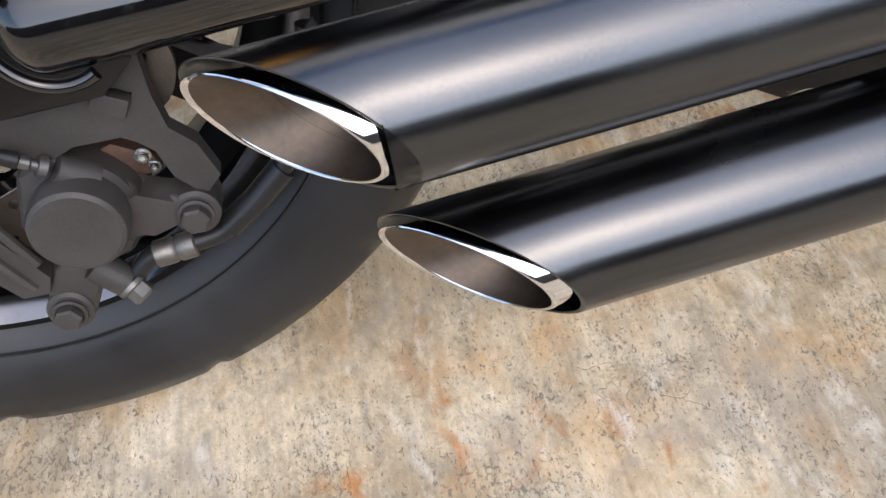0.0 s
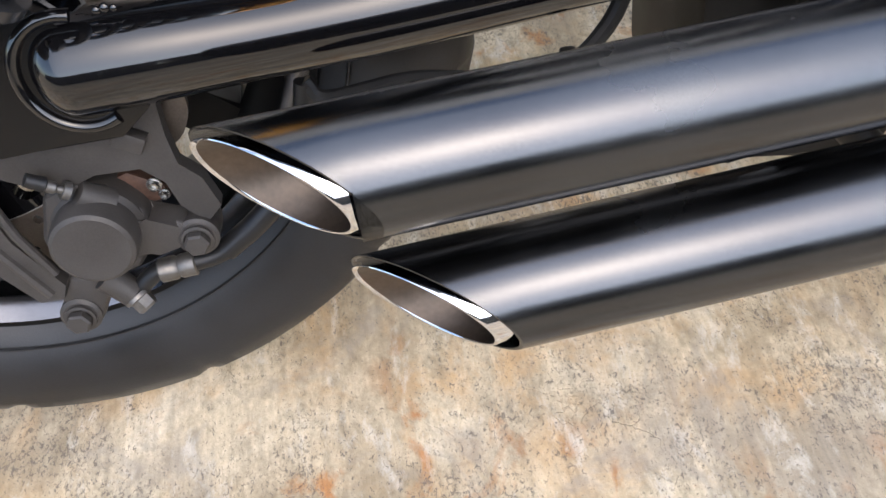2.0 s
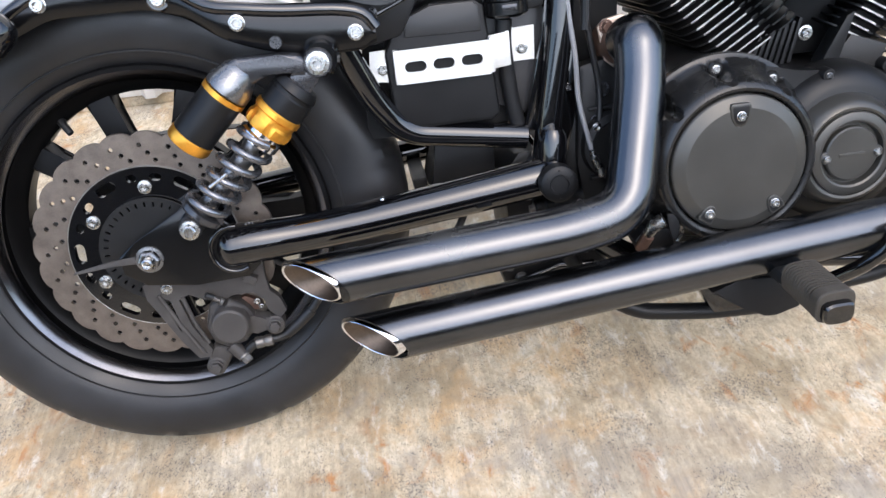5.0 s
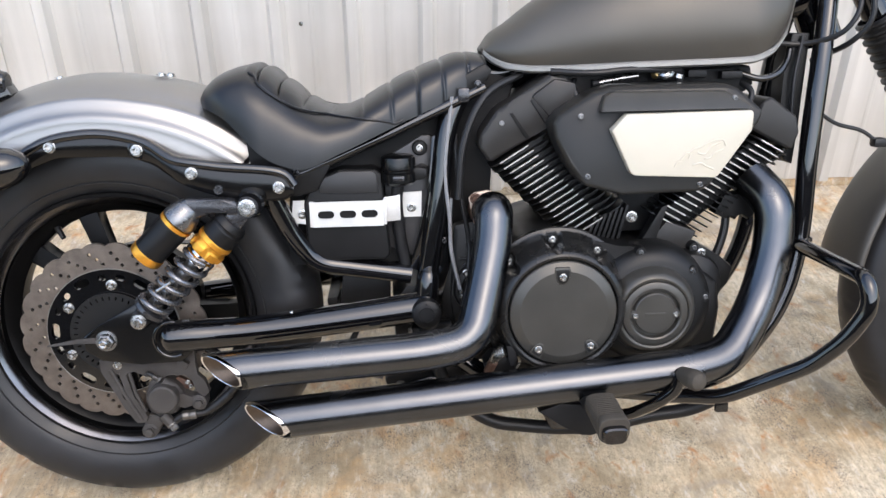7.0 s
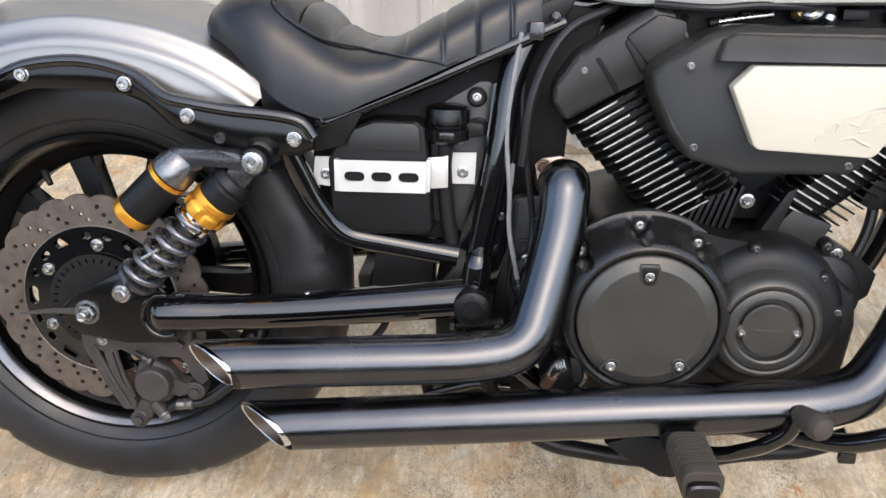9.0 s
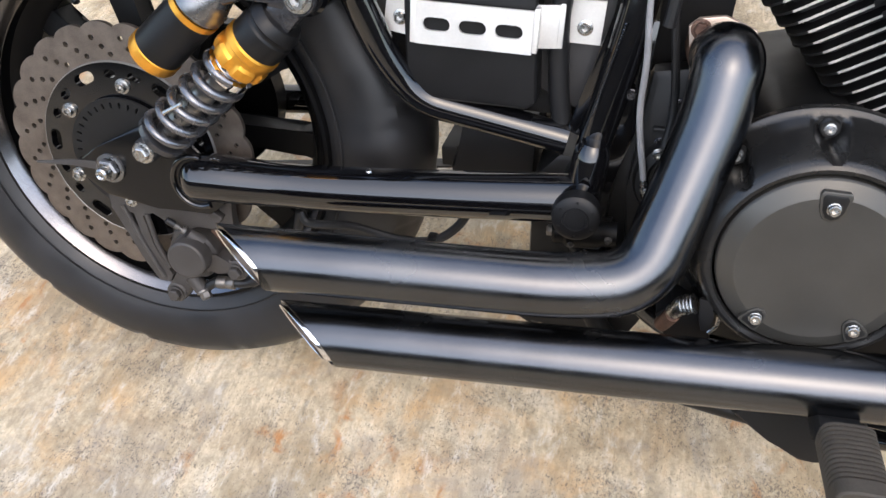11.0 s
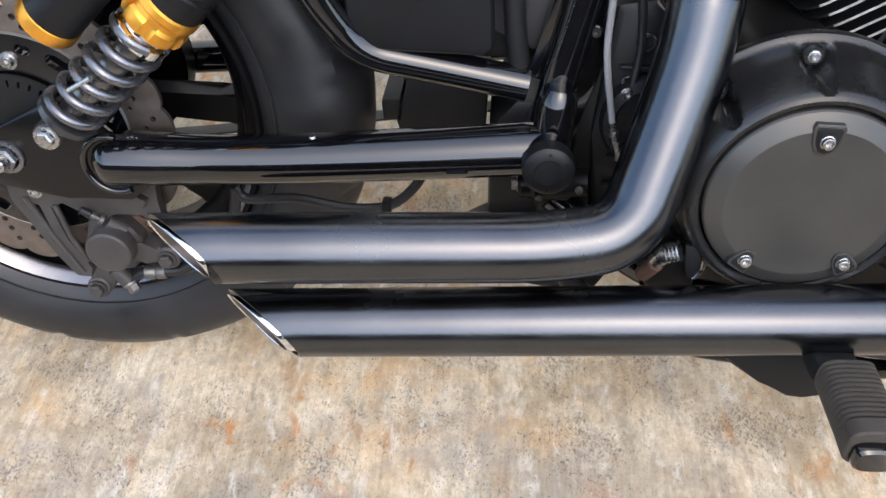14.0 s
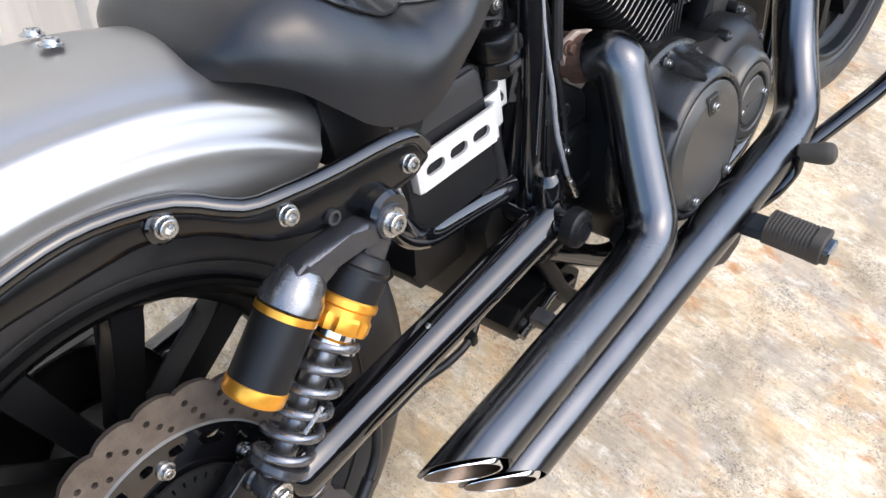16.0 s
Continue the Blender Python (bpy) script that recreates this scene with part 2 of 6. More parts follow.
def sheet_metal():
    m, nt, nd, ln, bs = nodes_of("coated_sheet_metal")
    co = nd.new("ShaderNodeTexCoord")
    mp = nd.new("ShaderNodeMapping")
    mp.inputs["Scale"].default_value = (1.0, 1.0, 0.06)
    ln.new(co.outputs["Object"], mp.inputs["Vector"])
    n1 = nd.new("ShaderNodeTexNoise")
    n1.inputs["Scale"].default_value, n1.inputs["Detail"].default_value = 14, 7
    ln.new(mp.outputs[0], n1.inputs["Vector"])
    n2 = nd.new("ShaderNodeTexNoise")
    n2.inputs["Scale"].default_value, n2.inputs["Detail"].default_value = 3.0, 5
    ln.new(co.outputs["Object"], n2.inputs["Vector"])
    a = ramp(nd, [(0.3, (0.50, 0.487, 0.455)), (0.7, (0.68, 0.665, 0.63))])
    ln.new(n1.outputs["Fac"], a.inputs[0])
    b = ramp(nd, [(0.3, (0.86, 0.85, 0.83)), (0.7, (1.0, 1.0, 1.0))])
    ln.new(n2.outputs["Fac"], b.inputs[0])
    x = nd.new("ShaderNodeMix")
    x.data_type, x.blend_type = "RGBA", "MULTIPLY"
    x.inputs[0].default_value = 1.0
    ln.new(a.outputs[0], x.inputs[6])
    ln.new(b.outputs[0], x.inputs[7])
    ln.new(x.outputs[2], bs.inputs["Base Color"])
    bs.inputs["Metallic"].default_value = 0.25
    bs.inputs["Roughness"].default_value = 0.45
    return m


SHEET = sheet_metal()

# ---------------------------------------------------------------- mesh helpers
# The machine's own frame: x forward from the rear axle, y to its left, z up the frame; it leans on its side stand.
LEAN_ANGLE, AXLE_HEIGHT = 15.667, 0.3182
BASE = Vector((0.62, 0.0, -0.33))


def part(name, bm, mats, parent, label="", sharp=32.0):
    """Links a bmesh as one mesh object under a thing or a part."""
    bmesh.ops.recalc_face_normals(bm, faces=bm.faces)
    for f in bm.faces:
        f.smooth = True
    lim = radians(sharp)
    for e in bm.edges:
        e.smooth = not (len(e.link_faces) == 2 and e.calc_face_angle(0.0) > lim)
    me = bpy.data.meshes.new(name)
    bm.to_mesh(me)
    bm.free()
    for m in mats if isinstance(mats, (list, tuple)) else [mats]:
        me.materials.append(m)
    ob = new(name, me)
    ob.parent = parent
    if parent is not None and parent.type == "EMPTY" and parent.name.startswith("motorcycle"):
        ob.matrix_parent_inverse = Matrix.Translation(-BASE)
    if label:
        tagged(ob, label)
    return ob


def again(ob, offset, name=None):
    """Another part on the same mesh, moved by offset."""
    o = ob.copy()
    scene.collection.objects.link(o)
    o.matrix_basis = Matrix.Translation(offset) @ ob.matrix_basis
    return o


def fillet(pts, rad=0.04, steps=7):
    """A polyline with its corners rounded."""
    pts = [Vector(p) for p in pts]
    out = [pts[0]]
    for a, b, c in zip(pts, pts[1:], pts[2:]):
        u, v = (a - b), (c - b)
        d = min(rad, u.length * 0.49, v.length * 0.49)
        p, q = b + u.normalized() * d, b + v.normalized() * d
        for i in range(steps + 1):
            t = i / steps
            out.append(p * (1 - t) ** 2 + b * 2 * t * (1 - t) + q * t * t)
    out.append(pts[-1])
    return out


def frames_along(path):
    path = [Vector(p) for p in path]
    tang = []
    for i in range(len(path)):
        a, b = path[max(i - 1, 0)], path[min(i + 1, len(path) - 1)]
        tang.append((b - a).normalized())
    up = Vector((0, 0, 1)) if abs(tang[0].z) < 0.9 else Vector((1, 0, 0))
    side = tang[0].cross(up).normalized()
    res = []
    for i, t in enumerate(tang):
        if i:
            side = (side - t * side.dot(t)).normalized()
        res.append((path[i], t, side, t.cross(side) * -1))
    return res


def tube(path, r, n=14, caps=True, bm=None):
    """A round tube along a path; r is a radius or one for each point."""
    bm = bm or bmesh.new()
    fr = frames_along(path)
    rs = r if isinstance(r, (list, tuple)) else [r] * len(fr)
    rings = []
    for (p, t, s, u), rr in zip(fr, rs):
        rings.append([bm.verts.new(p + (s * math.cos(a) + u * math.sin(a)) * rr) for a in (2 * math.pi * k / n for k in range(n))])
    for a, b in zip(rings, rings[1:]):
        for k in range(n):
            bm.faces.new((a[k], a[(k + 1) % n], b[(k + 1) % n], b[k]))
    if caps:
        bm.faces.new(rings[0])
        bm.faces.new(rings[-1])
    return bm


def lathe(profile, n=48, centre=(0, 0, 0), axis=(0, 1, 0), closed=False, bm=None):
    """Revolves (radius, along) points round an axis through centre."""
    bm = bm or bmesh.new()
    ax = Vector(axis).normalized()
    s = ax.orthogonal().normalized()
    if abs(ax.y) > 0.9:
        s = Vector((1, 0, 0))
        s = (s - ax * s.dot(ax)).normalized()
    u = ax.cross(s)
    c = Vector(centre)
    rings = []
    for r, h in profile:
        if r < 1e-6:
            rings.append([bm.verts.new(c + ax * h)])
        else:
            rings.append([bm.verts.new(c + ax * h + (s * math.cos(a) + u * math.sin(a)) * r) for a in (2 * math.pi * k / n for k in range(n))])
    pairs = list(zip(rings, rings[1:])) + ([(rings[-1], rings[0])] if closed else [])
    for a, b in pairs:
        for k in range(n):
            j = (k + 1) % n
            if len(a) == 1 and len(b) == 1:
                continue
            if len(a) == 1:
                bm.faces.new((a[0], b[j], b[k]))
            elif len(b) == 1:
                bm.faces.new((a[k], a[j], b[0]))
            else:
                bm.faces.new((a[k], a[j], b[j], b[k]))
    return bm


def prism(poly, y0, y1, bevel=0.0, seg=2, bm=None, lift=None):
    """A polygon of (x, z) points extruded from y0 to y1, its edges rounded."""
    own = bmesh.new()
    a = [own.verts.new((x, y0, z)) for x, z in poly]
    b = [own.verts.new((x, y1, z)) for x, z in poly]
    own.faces.new(a)
    own.faces.new(b)
    k = len(poly)
    for i in range(k):
        own.faces.new((a[i], a[(i + 1) % k], b[(i + 1) % k], b[i]))
    if bevel:
        bmesh.ops.bevel(own, geom=list(own.edges), offset=bevel, segments=seg, profile=0.6, affect="EDGES", clamp_overlap=True)
    if bm is None:
        return own
    return merge(bm, own)


def merge(bm, other):
    me = bpy.data.meshes.new("join")
    other.to_mesh(me)
    other.free()
    bm.from_mesh(me)
    bpy.data.meshes.remove(me)
    return bm


def plate(outer, holes, y0, y1):
    """A flat plate in the xz plane with real holes through it, from y0 to y1."""
    bm = bmesh.new()
    loops = [[bm.verts.new((x, y0, z)) for x, z in loop] for loop in [outer, *holes]]
    edges = [bm.edges.new((lp[i], lp[(i + 1) % len(lp)])) for lp in loops for i in range(len(lp))]
    made = bmesh.ops.triangle_fill(bm, use_beauty=True, use_dissolve=False, edges=edges)
    faces = [g for g in made["geom"] if isinstance(g, bmesh.types.BMFace)]
    twin = {v: bm.verts.new((v.co.x, y1, v.co.z)) for lp in loops for v in lp}
    for f in faces:
        bm.faces.new([twin[v] for v in reversed(f.verts)])
    for lp in loops:
        for i in range(len(lp)):
            a, b = lp[i], lp[(i + 1) % len(lp)]
            bm.faces.new((a, b, twin[b], twin[a]))
    return bm


def ring_pts(cx, cz, r, n=12, ph=0.0):
    return [(cx + r * math.cos(ph + 2 * math.pi * k / n), cz + r * math.sin(ph + 2 * math.pi * k / n)) for k in range(n)]


def slot_pts(cx, cz, length, width, ang=0.0, n=6):
    out = []
    ca, sa = math.cos(ang), math.sin(ang)
    for end, base in ((1, -math.pi / 2), (-1, math.pi / 2)):
        for k in range(n + 1):
            a = base + math.pi * k / n
            x = end * (length - width) / 2 + width / 2 * math.cos(a)
            z = width / 2 * math.sin(a)
            out.append((cx + x * ca - z * sa, cz + x * sa + z * ca))
    return out


def box(c, size, bevel=0.003, rot=None, bm=None, seg=2):
    own = bmesh.new()
    bmesh.ops.create_cube(own, size=1.0, matrix=Matrix.Diagonal((*size, 1)))
    if bevel:
        bmesh.ops.bevel(own, geom=list(own.edges), offset=bevel, segments=seg, profile=0.6, affect="EDGES", clamp_overlap=True)
    m = Matrix.Translation(c) @ (rot.to_4x4() if rot else Matrix.Identity(4))
    bmesh.ops.transform(own, matrix=m, verts=own.verts)
    return own if bm is None else merge(bm, own)


def socket_bolt(c, r=0.006, h=0.005, axis=(0, -1, 0), washer=1.5):
    """A socket-head bolt on a washer, its hexagon really sunk."""
    bm = lathe([(0, 0), (r * washer, 0), (r * washer, h * 0.25), (r * 1.05, h * 0.3), (r, h * 0.45), (r, h * 0.9), (r * 0.9, h), (r * 0.58, h)], 20, c, axis)
    return lathe([(r * 0.58, h), (r * 0.52, h * 0.4), (0, h * 0.4)], 6, c, axis, bm=bm)


def hex_bolt(c, r=0.007, h=0.006, axis=(0, -1, 0), washer=1.45):
    bm = lathe([(0, 0), (r * washer, 0), (r * washer, h * 0.22), (r * 1.1, h * 0.28)], 20, c, axis)
    return lathe([(r * 1.1, h * 0.28), (r * 1.1, h * 0.85), (r * 0.9, h), (0, h)], 6, c, axis, bm=bm)


def smooth_curve(pts, per=6):
    """Catmull-Rom through the points."""
    P = [Vector(p) for p in pts]
    P = [P[0] * 2 - P[1]] + P + [P[-1] * 2 - P[-2]]
    out = []
    for a, b, c, d in zip(P, P[1:], P[2:], P[3:]):
        for k in range(per):
            t = k / per
            out.append(0.5 * (2 * b + (c - a) * t + (2 * a - 5 * b + 4 * c - d) * t * t + (3 * b - a - 3 * c + d) * t ** 3))
    out.append(P[-2])
    return out


def interp(x, table):
    """A smooth curve through (x, value) pairs that never overshoots."""
    if x <= table[0][0]:
        return table[0][1]
    if x >= table[-1][0]:
        return table[-1][1]
    n = len(table)
    sl = [(table[k + 1][1] - table[k][1]) / (table[k + 1][0] - table[k][0]) for k in range(n - 1)]
    k = max(i for i in range(n - 1) if table[i][0] <= x)

    def tangent(i):
        if i == 0:
            return sl[0]
        if i == n - 1:
            return sl[-1]
        a, b = sl[i - 1], sl[i]
        return 0.0 if a * b <= 0 else 2 * a * b / (a + b)

    h = table[k + 1][0] - table[k][0]
    t = (x - table[k][0]) / h
    return (table[k][1] * (2 * t ** 3 - 3 * t * t + 1) + table[k + 1][1] * (3 * t * t - 2 * t ** 3) + tangent(k) * h * (t ** 3 - 2 * t * t + t) + tangent(k + 1) * h * (t ** 3 - t * t))


def grid_skin(rows, bm=None, close=False):
    """Quads over rows of points."""
    bm = bm or bmesh.new()
    vs = [[bm.verts.new(p) for p in row] for row in rows]
    for a, b in zip(vs, vs[1:]):
        for k in range(len(a) - (0 if close else 1)):
            j = (k + 1) % len(a)
            bm.faces.new((a[k], a[j], b[j], b[k]))
    return bm, vs

# ---------------------------------------------------------------- setting
def ground():
    bm = bmesh.new()
    bmesh.ops.create_grid(bm, x_segments=8, y_segments=8, size=600)
    ob = part("ground", bm, CONCRETE, None)
    return tagged(ob, "weathered pale concrete yard with rusty orange and grey stains", "ground", kind="structure")


def wall():
    pitch, x0, y = 0.1998, -3.836, 1.03
    prof = []
    for k in range(48):
        x = x0 + k * pitch
        prof += [(x - 0.025, 0.0), (x - 0.013, -0.024), (x + 0.013, -0.024), (x + 0.025, 0.0), (x + 0.085, 0.0), (x + 0.090, -0.0014), (x + 0.096, -0.0014), (x + 0.101, 0.0)]
    rows = []
    for z in (0.03, 3.3):
        rows.append([(x, y + d, z) for x, d in prof] + [(x, y + d + 0.004, z) for x, d in reversed(prof)])
    bm, vs = grid_skin(rows, close=True)
    ob = part("wall_back", bm, SHEET, None, sharp=12)
    tagged(ob, "pale grey ribbed sheet-metal fence wall behind the motorcycle", "wall", kind="structure")
    sc = part("screw", hex_bolt((0, 0, 0), 0.004, 0.004), STEEL, ob)
    sc.location = (x0 + 20 * pitch + 0.03 + 0.033, y, 0.53)
    for k in (8, 12, 16, 24, 28):
        o = again(sc, (0, 0, 0))
        o.location = (x0 + k * pitch + 0.063, y, 0.53)
    lap = part("lap_joint", box((-0.585, y - 0.004, 1.665), (0.045, 0.005, 3.27), 0.001), SHEET, ob, "overlapping sheet edge with screws")
    for z in (0.30, 0.52, 0.74, 0.96):
        o = again(sc, (0, 0, 0))
        o.parent = lap
        o.location = (-0.585, y - 0.0065, z)
    kerb = part("wall_base", box((0.9, 1.10, 0.02), (9.6, 0.13, 0.04), 0.004), CONCRETE, None)
    tagged(kerb, "low concrete strip under the sheet-metal wall", "kerb", kind="structure")


# Out of view: added so gloss surfaces mirror a dark band below the sky.
def reflection_screen():
    bm = bmesh.new()
    for k in range(60):
        box((-9.0 + k * 0.305, -3.9 + 0.01 * (k % 2), 0.62), (0.3, 0.03, 1.24), 0.004, bm=bm)
    ob = part("unseen_dark_screen", bm, SCREEN, None)
    tagged(ob, "unseen low dark screen of boards, added to darken the horizon in reflections", "fence", kind="structure")


ground()
wall()
reflection_screen()

# ---------------------------------------------------------------- the motorcycle
bike = new("motorcycle")
bike.matrix_world = Matrix.Translation((0, 0, AXLE_HEIGHT)) @ pose(0, 0, 0, -LEAN_ANGLE) @ Matrix.Translation(BASE)
bike.empty_display_size = 0.1
tagged(bike, "black cruiser motorcycle with twin slash-cut exhausts parked leaning on concrete", "motorcycle")


def tyre_mesh(R, half, bead, centre, grooves=13, depth=0.0035):
    d = R - bead
    prof = [(bead, half * 0.72), (bead + 0.012, half * 0.86), (bead + 0.33 * d, half * 0.985), (bead + 0.52 * d, half * 1.0), (bead + 0.67 * d, half * 0.965), (bead + 0.81 * d, half * 0.84),
            (bead + 0.91 * d, half * 0.62), (bead + 0.975 * d, half * 0.34), (R, half * 0.1)]
    prof = prof + [(r, -y) for r, y in reversed(prof)]
    n = 312
    bm = bmesh.new()
    rings = []
    for i, (r, y) in enumerate(prof):
        ring = []
        for k in range(n):
            a = 2 * math.pi * k / n
            rr = r
            if 4 <= i <= len(prof) - 5:
                side = 1 if y > 0 else -1
                ph = (k + (0 if side > 0 else 6) + int(abs(y) * 160)) % (n // grooves)
                if ph < 2 and 0.3 * half < abs(y) < 0.9 * half:
                    rr -= depth
            ring.append(bm.verts.new((centre[0] + rr * math.cos(a), centre[1] + y, centre[2] + rr * math.sin(a))))
        rings.append(ring)
    for a, b in zip(rings, rings[1:]):
        for k in range(n):
            bm.faces.new((a[k], a[(k + 1) % n], b[(k + 1) % n], b[k]))
    return bm


def wheel(name, centre, R, half, bead, spokes, hub_r, label, phase=0.0):
    cx, cy, cz = centre
    rim = part(name, lathe([(bead - 0.004, -half * 0.72), (bead + 0.006, -half * 0.80), (bead + 0.004, -half * 0.87), (bead - 0.003, -half * 0.86), (bead - 0.007, -half * 0.80), (bead - 0.012, -half * 0.46), (bead - 0.026, -half * 0.36),
                            (bead - 0.034, -half * 0.2), (bead - 0.034, half * 0.2), (bead - 0.026, half * 0.52), (bead - 0.014, half * 0.7), (bead - 0.006, half * 0.84), (bead + 0.004, half * 0.86),
                            (bead + 0.006, half * 0.8), (bead - 0.004, half * 0.72)], 96, centre, closed=True), WHEEL, bike, label)
    part("tyre", tyre_mesh(R, half, bead, centre), RUBBER, rim, "worn black rubber tyre with grooved tread")
    for rr, yy in ((0.20, 0.935),):
        q = bead + rr * (R - bead)
        part("sidewall_ridge", lathe([(q - 0.0012, -half * yy + 0.0006), (q - 0.0005, -half * yy - 0.0009), (q + 0.0005, -half * yy - 0.0009), (q + 0.0012, -half * yy + 0.0010)], 120, centre), RUBBER, rim)
    part("hub", lathe([(0, -0.07), (hub_r * 0.6, -0.07), (hub_r * 0.8, -0.062), (hub_r, -0.04), (hub_r * 0.9, 0.0), (hub_r, 0.04), (hub_r * 0.8, 0.062), (0, 0.07)], 40, centre), WHEEL, rim)
    bm = prism([(hub_r * 0.7, -0.015), (hub_r + 0.02, -0.013), (bead - 0.055, -0.0115), (bead - 0.029, -0.020), (bead - 0.029, 0.020), (bead - 0.055, 0.0115), (hub_r + 0.02, 0.013), (hub_r * 0.7, 0.015)], -0.018, 0.014, 0.004)
    sp = part("spoke", bm, WHEEL, rim)
    for k in range(spokes):
        o = sp if k == 0 else again(sp, (0, 0, 0))
        o.matrix_basis = Matrix.Translation(centre) @ Matrix.Rotation(-(phase + 2 * math.pi * k / spokes), 4, "Y")
    return rim


rear = wheel("rear_wheel", (0, 0.010, 0), 0.3245, 0.078, 0.214, 10, 0.055, "black cast rear wheel with a drilled brake disc", phase=0.60)
part("rim_lip", lathe([(0.2130, -0.0590), (0.2080, -0.0545), (0.2005, -0.0475), (0.1995, -0.0460), (0.2010, -0.0450), (0.2135, -0.0560)], 120, (0, 0, 0), closed=True), RIMLIP, rear, "inner lip of the black rim, lightened for the sky's gleam")
part("valve_stem", tube([(-0.105, -0.008, 0.162), (-0.098, -0.016, 0.150), (-0.090, -0.022, 0.139)], [0.0060, 0.0052, 0.0042], 12), CABLE, rear, "black rubber valve stem")
front = wheel("front_wheel", (1.590, 0, 0), 0.332, 0.055, 0.245, 10, 0.05, "black cast front wheel", phase=0.1)


def brake_disc():
    n, lobes = 240, 24
    outer = []
    for k in range(n):
        a = 2 * math.pi * k / n
        w = (a * lobes / (2 * math.pi)) % 1.0
        r = 0.1415 + 0.0055 * (1 - abs(2 * w - 1) ** 2.5)
        outer.append((r * math.cos(a), r * math.sin(a)))
    holes = [ring_pts(0, 0, 0.1055, 72)]
    for k in range(24):
        for j, rr in enumerate((0.112, 0.1205, 0.1305)):
            a = 2 * math.pi * (k + 0.28 * j + 0.2) / 24
            holes.append(ring_pts(rr * math.cos(a), rr * math.sin(a), 0.0031, 8))
    d = part("brake_disc", plate(outer, holes, -0.0975, -0.0925), DISC, rear, "wave-edged drilled steel brake disc")
    win = [ring_pts(0, 0, 0.016, 30)]
    for k in range(6):
        for da, wl, ww in ((-21, 0.013, 0.0095), (0, 0.026, 0.0125), (21, 0.015, 0.0095)):
            a = radians(57 + 60 * k + da)
            win.append(slot_pts(0.0915 * math.cos(a), 0.0915 * math.sin(a), wl, ww, a + math.pi / 2))
    part("disc_carrier", plate(ring_pts(0, 0, 0.1045, 72), win, -0.1, -0.091), GLOSS, rear, "black disc carrier with bolts")
    # pale ring that paints the highlight along the carrier's lit edge
    part("carrier_edge_glint", lathe([(0.1055, -0.0985), (0.1055, -0.0915), (0.1038, -0.0915), (0.1038, -0.0998), (0.1045, -0.1003)], 96, closed=True), TRIM, rear)
    for k in range(6):
        a = radians(87 + 60 * k)
        part("disc_bolt", socket_bolt((0.079 * math.cos(a), -0.1, 0.079 * math.sin(a)), 0.0056, 0.007), STEEL, rear)
    prof = [(0.02, 0.086), (0.06, 0.080), (0.088, 0.084), (0.096, 0.082), (0.100, 0.080), (0.100, 0.108), (0.095, 0.110), (0.082, 0.098), (0.02, 0.1)]
    part("drive_pulley", lathe(prof, 72, closed=True), WHEEL, rear, "black belt pulley on the far side")
    slots = [ring_pts(0, 0, 0.016, 40)] + [slot_pts(0.0585 * math.cos(a), 0.0585 * math.sin(a), 0.0075, 0.0024, a, 2) for a in (2 * math.pi * k / 36 for k in range(36))]
    part("sensor_ring", plate(ring_pts(0, 0, 0.067, 60), slots, -0.1065, -0.1035), ENGINE, rear, "black slotted speed sensor ring")
    belt = [(0.100 * math.cos(a), 0.100 * math.sin(a)) for a in (radians(82 + 200 * k / 30) for k in range(31))]
    belt += [(0.590 + 0.045 * math.cos(a), 0.035 + 0.045 * math.sin(a)) for a in (radians(-80 + 160 * k / 12) for k in range(13))]
    rows = [[(x * k, y, z * k + 0.035 * (1 - k) * (x > 0.4)) for x, z in belt] for k, y in ((1.0, 0.082), (1.0, 0.106), (1.02, 0.106), (1.02, 0.082))]
    bm, vs = grid_skin([list(q) for q in zip(*rows)], close=True)
    for k in range(4):
        bm.faces.new((vs[-1][k], vs[-1][(k + 1) % 4], vs[0][(k + 1) % 4], vs[0][k]))
    part("drive_belt", bm, RUBBER, bike, "black rubber drive belt on the far side")
    part("axle", lathe([(0.009, 0.1), (0.009, -0.15), (0, -0.15)], 20), STEEL, rear)


brake_disc()


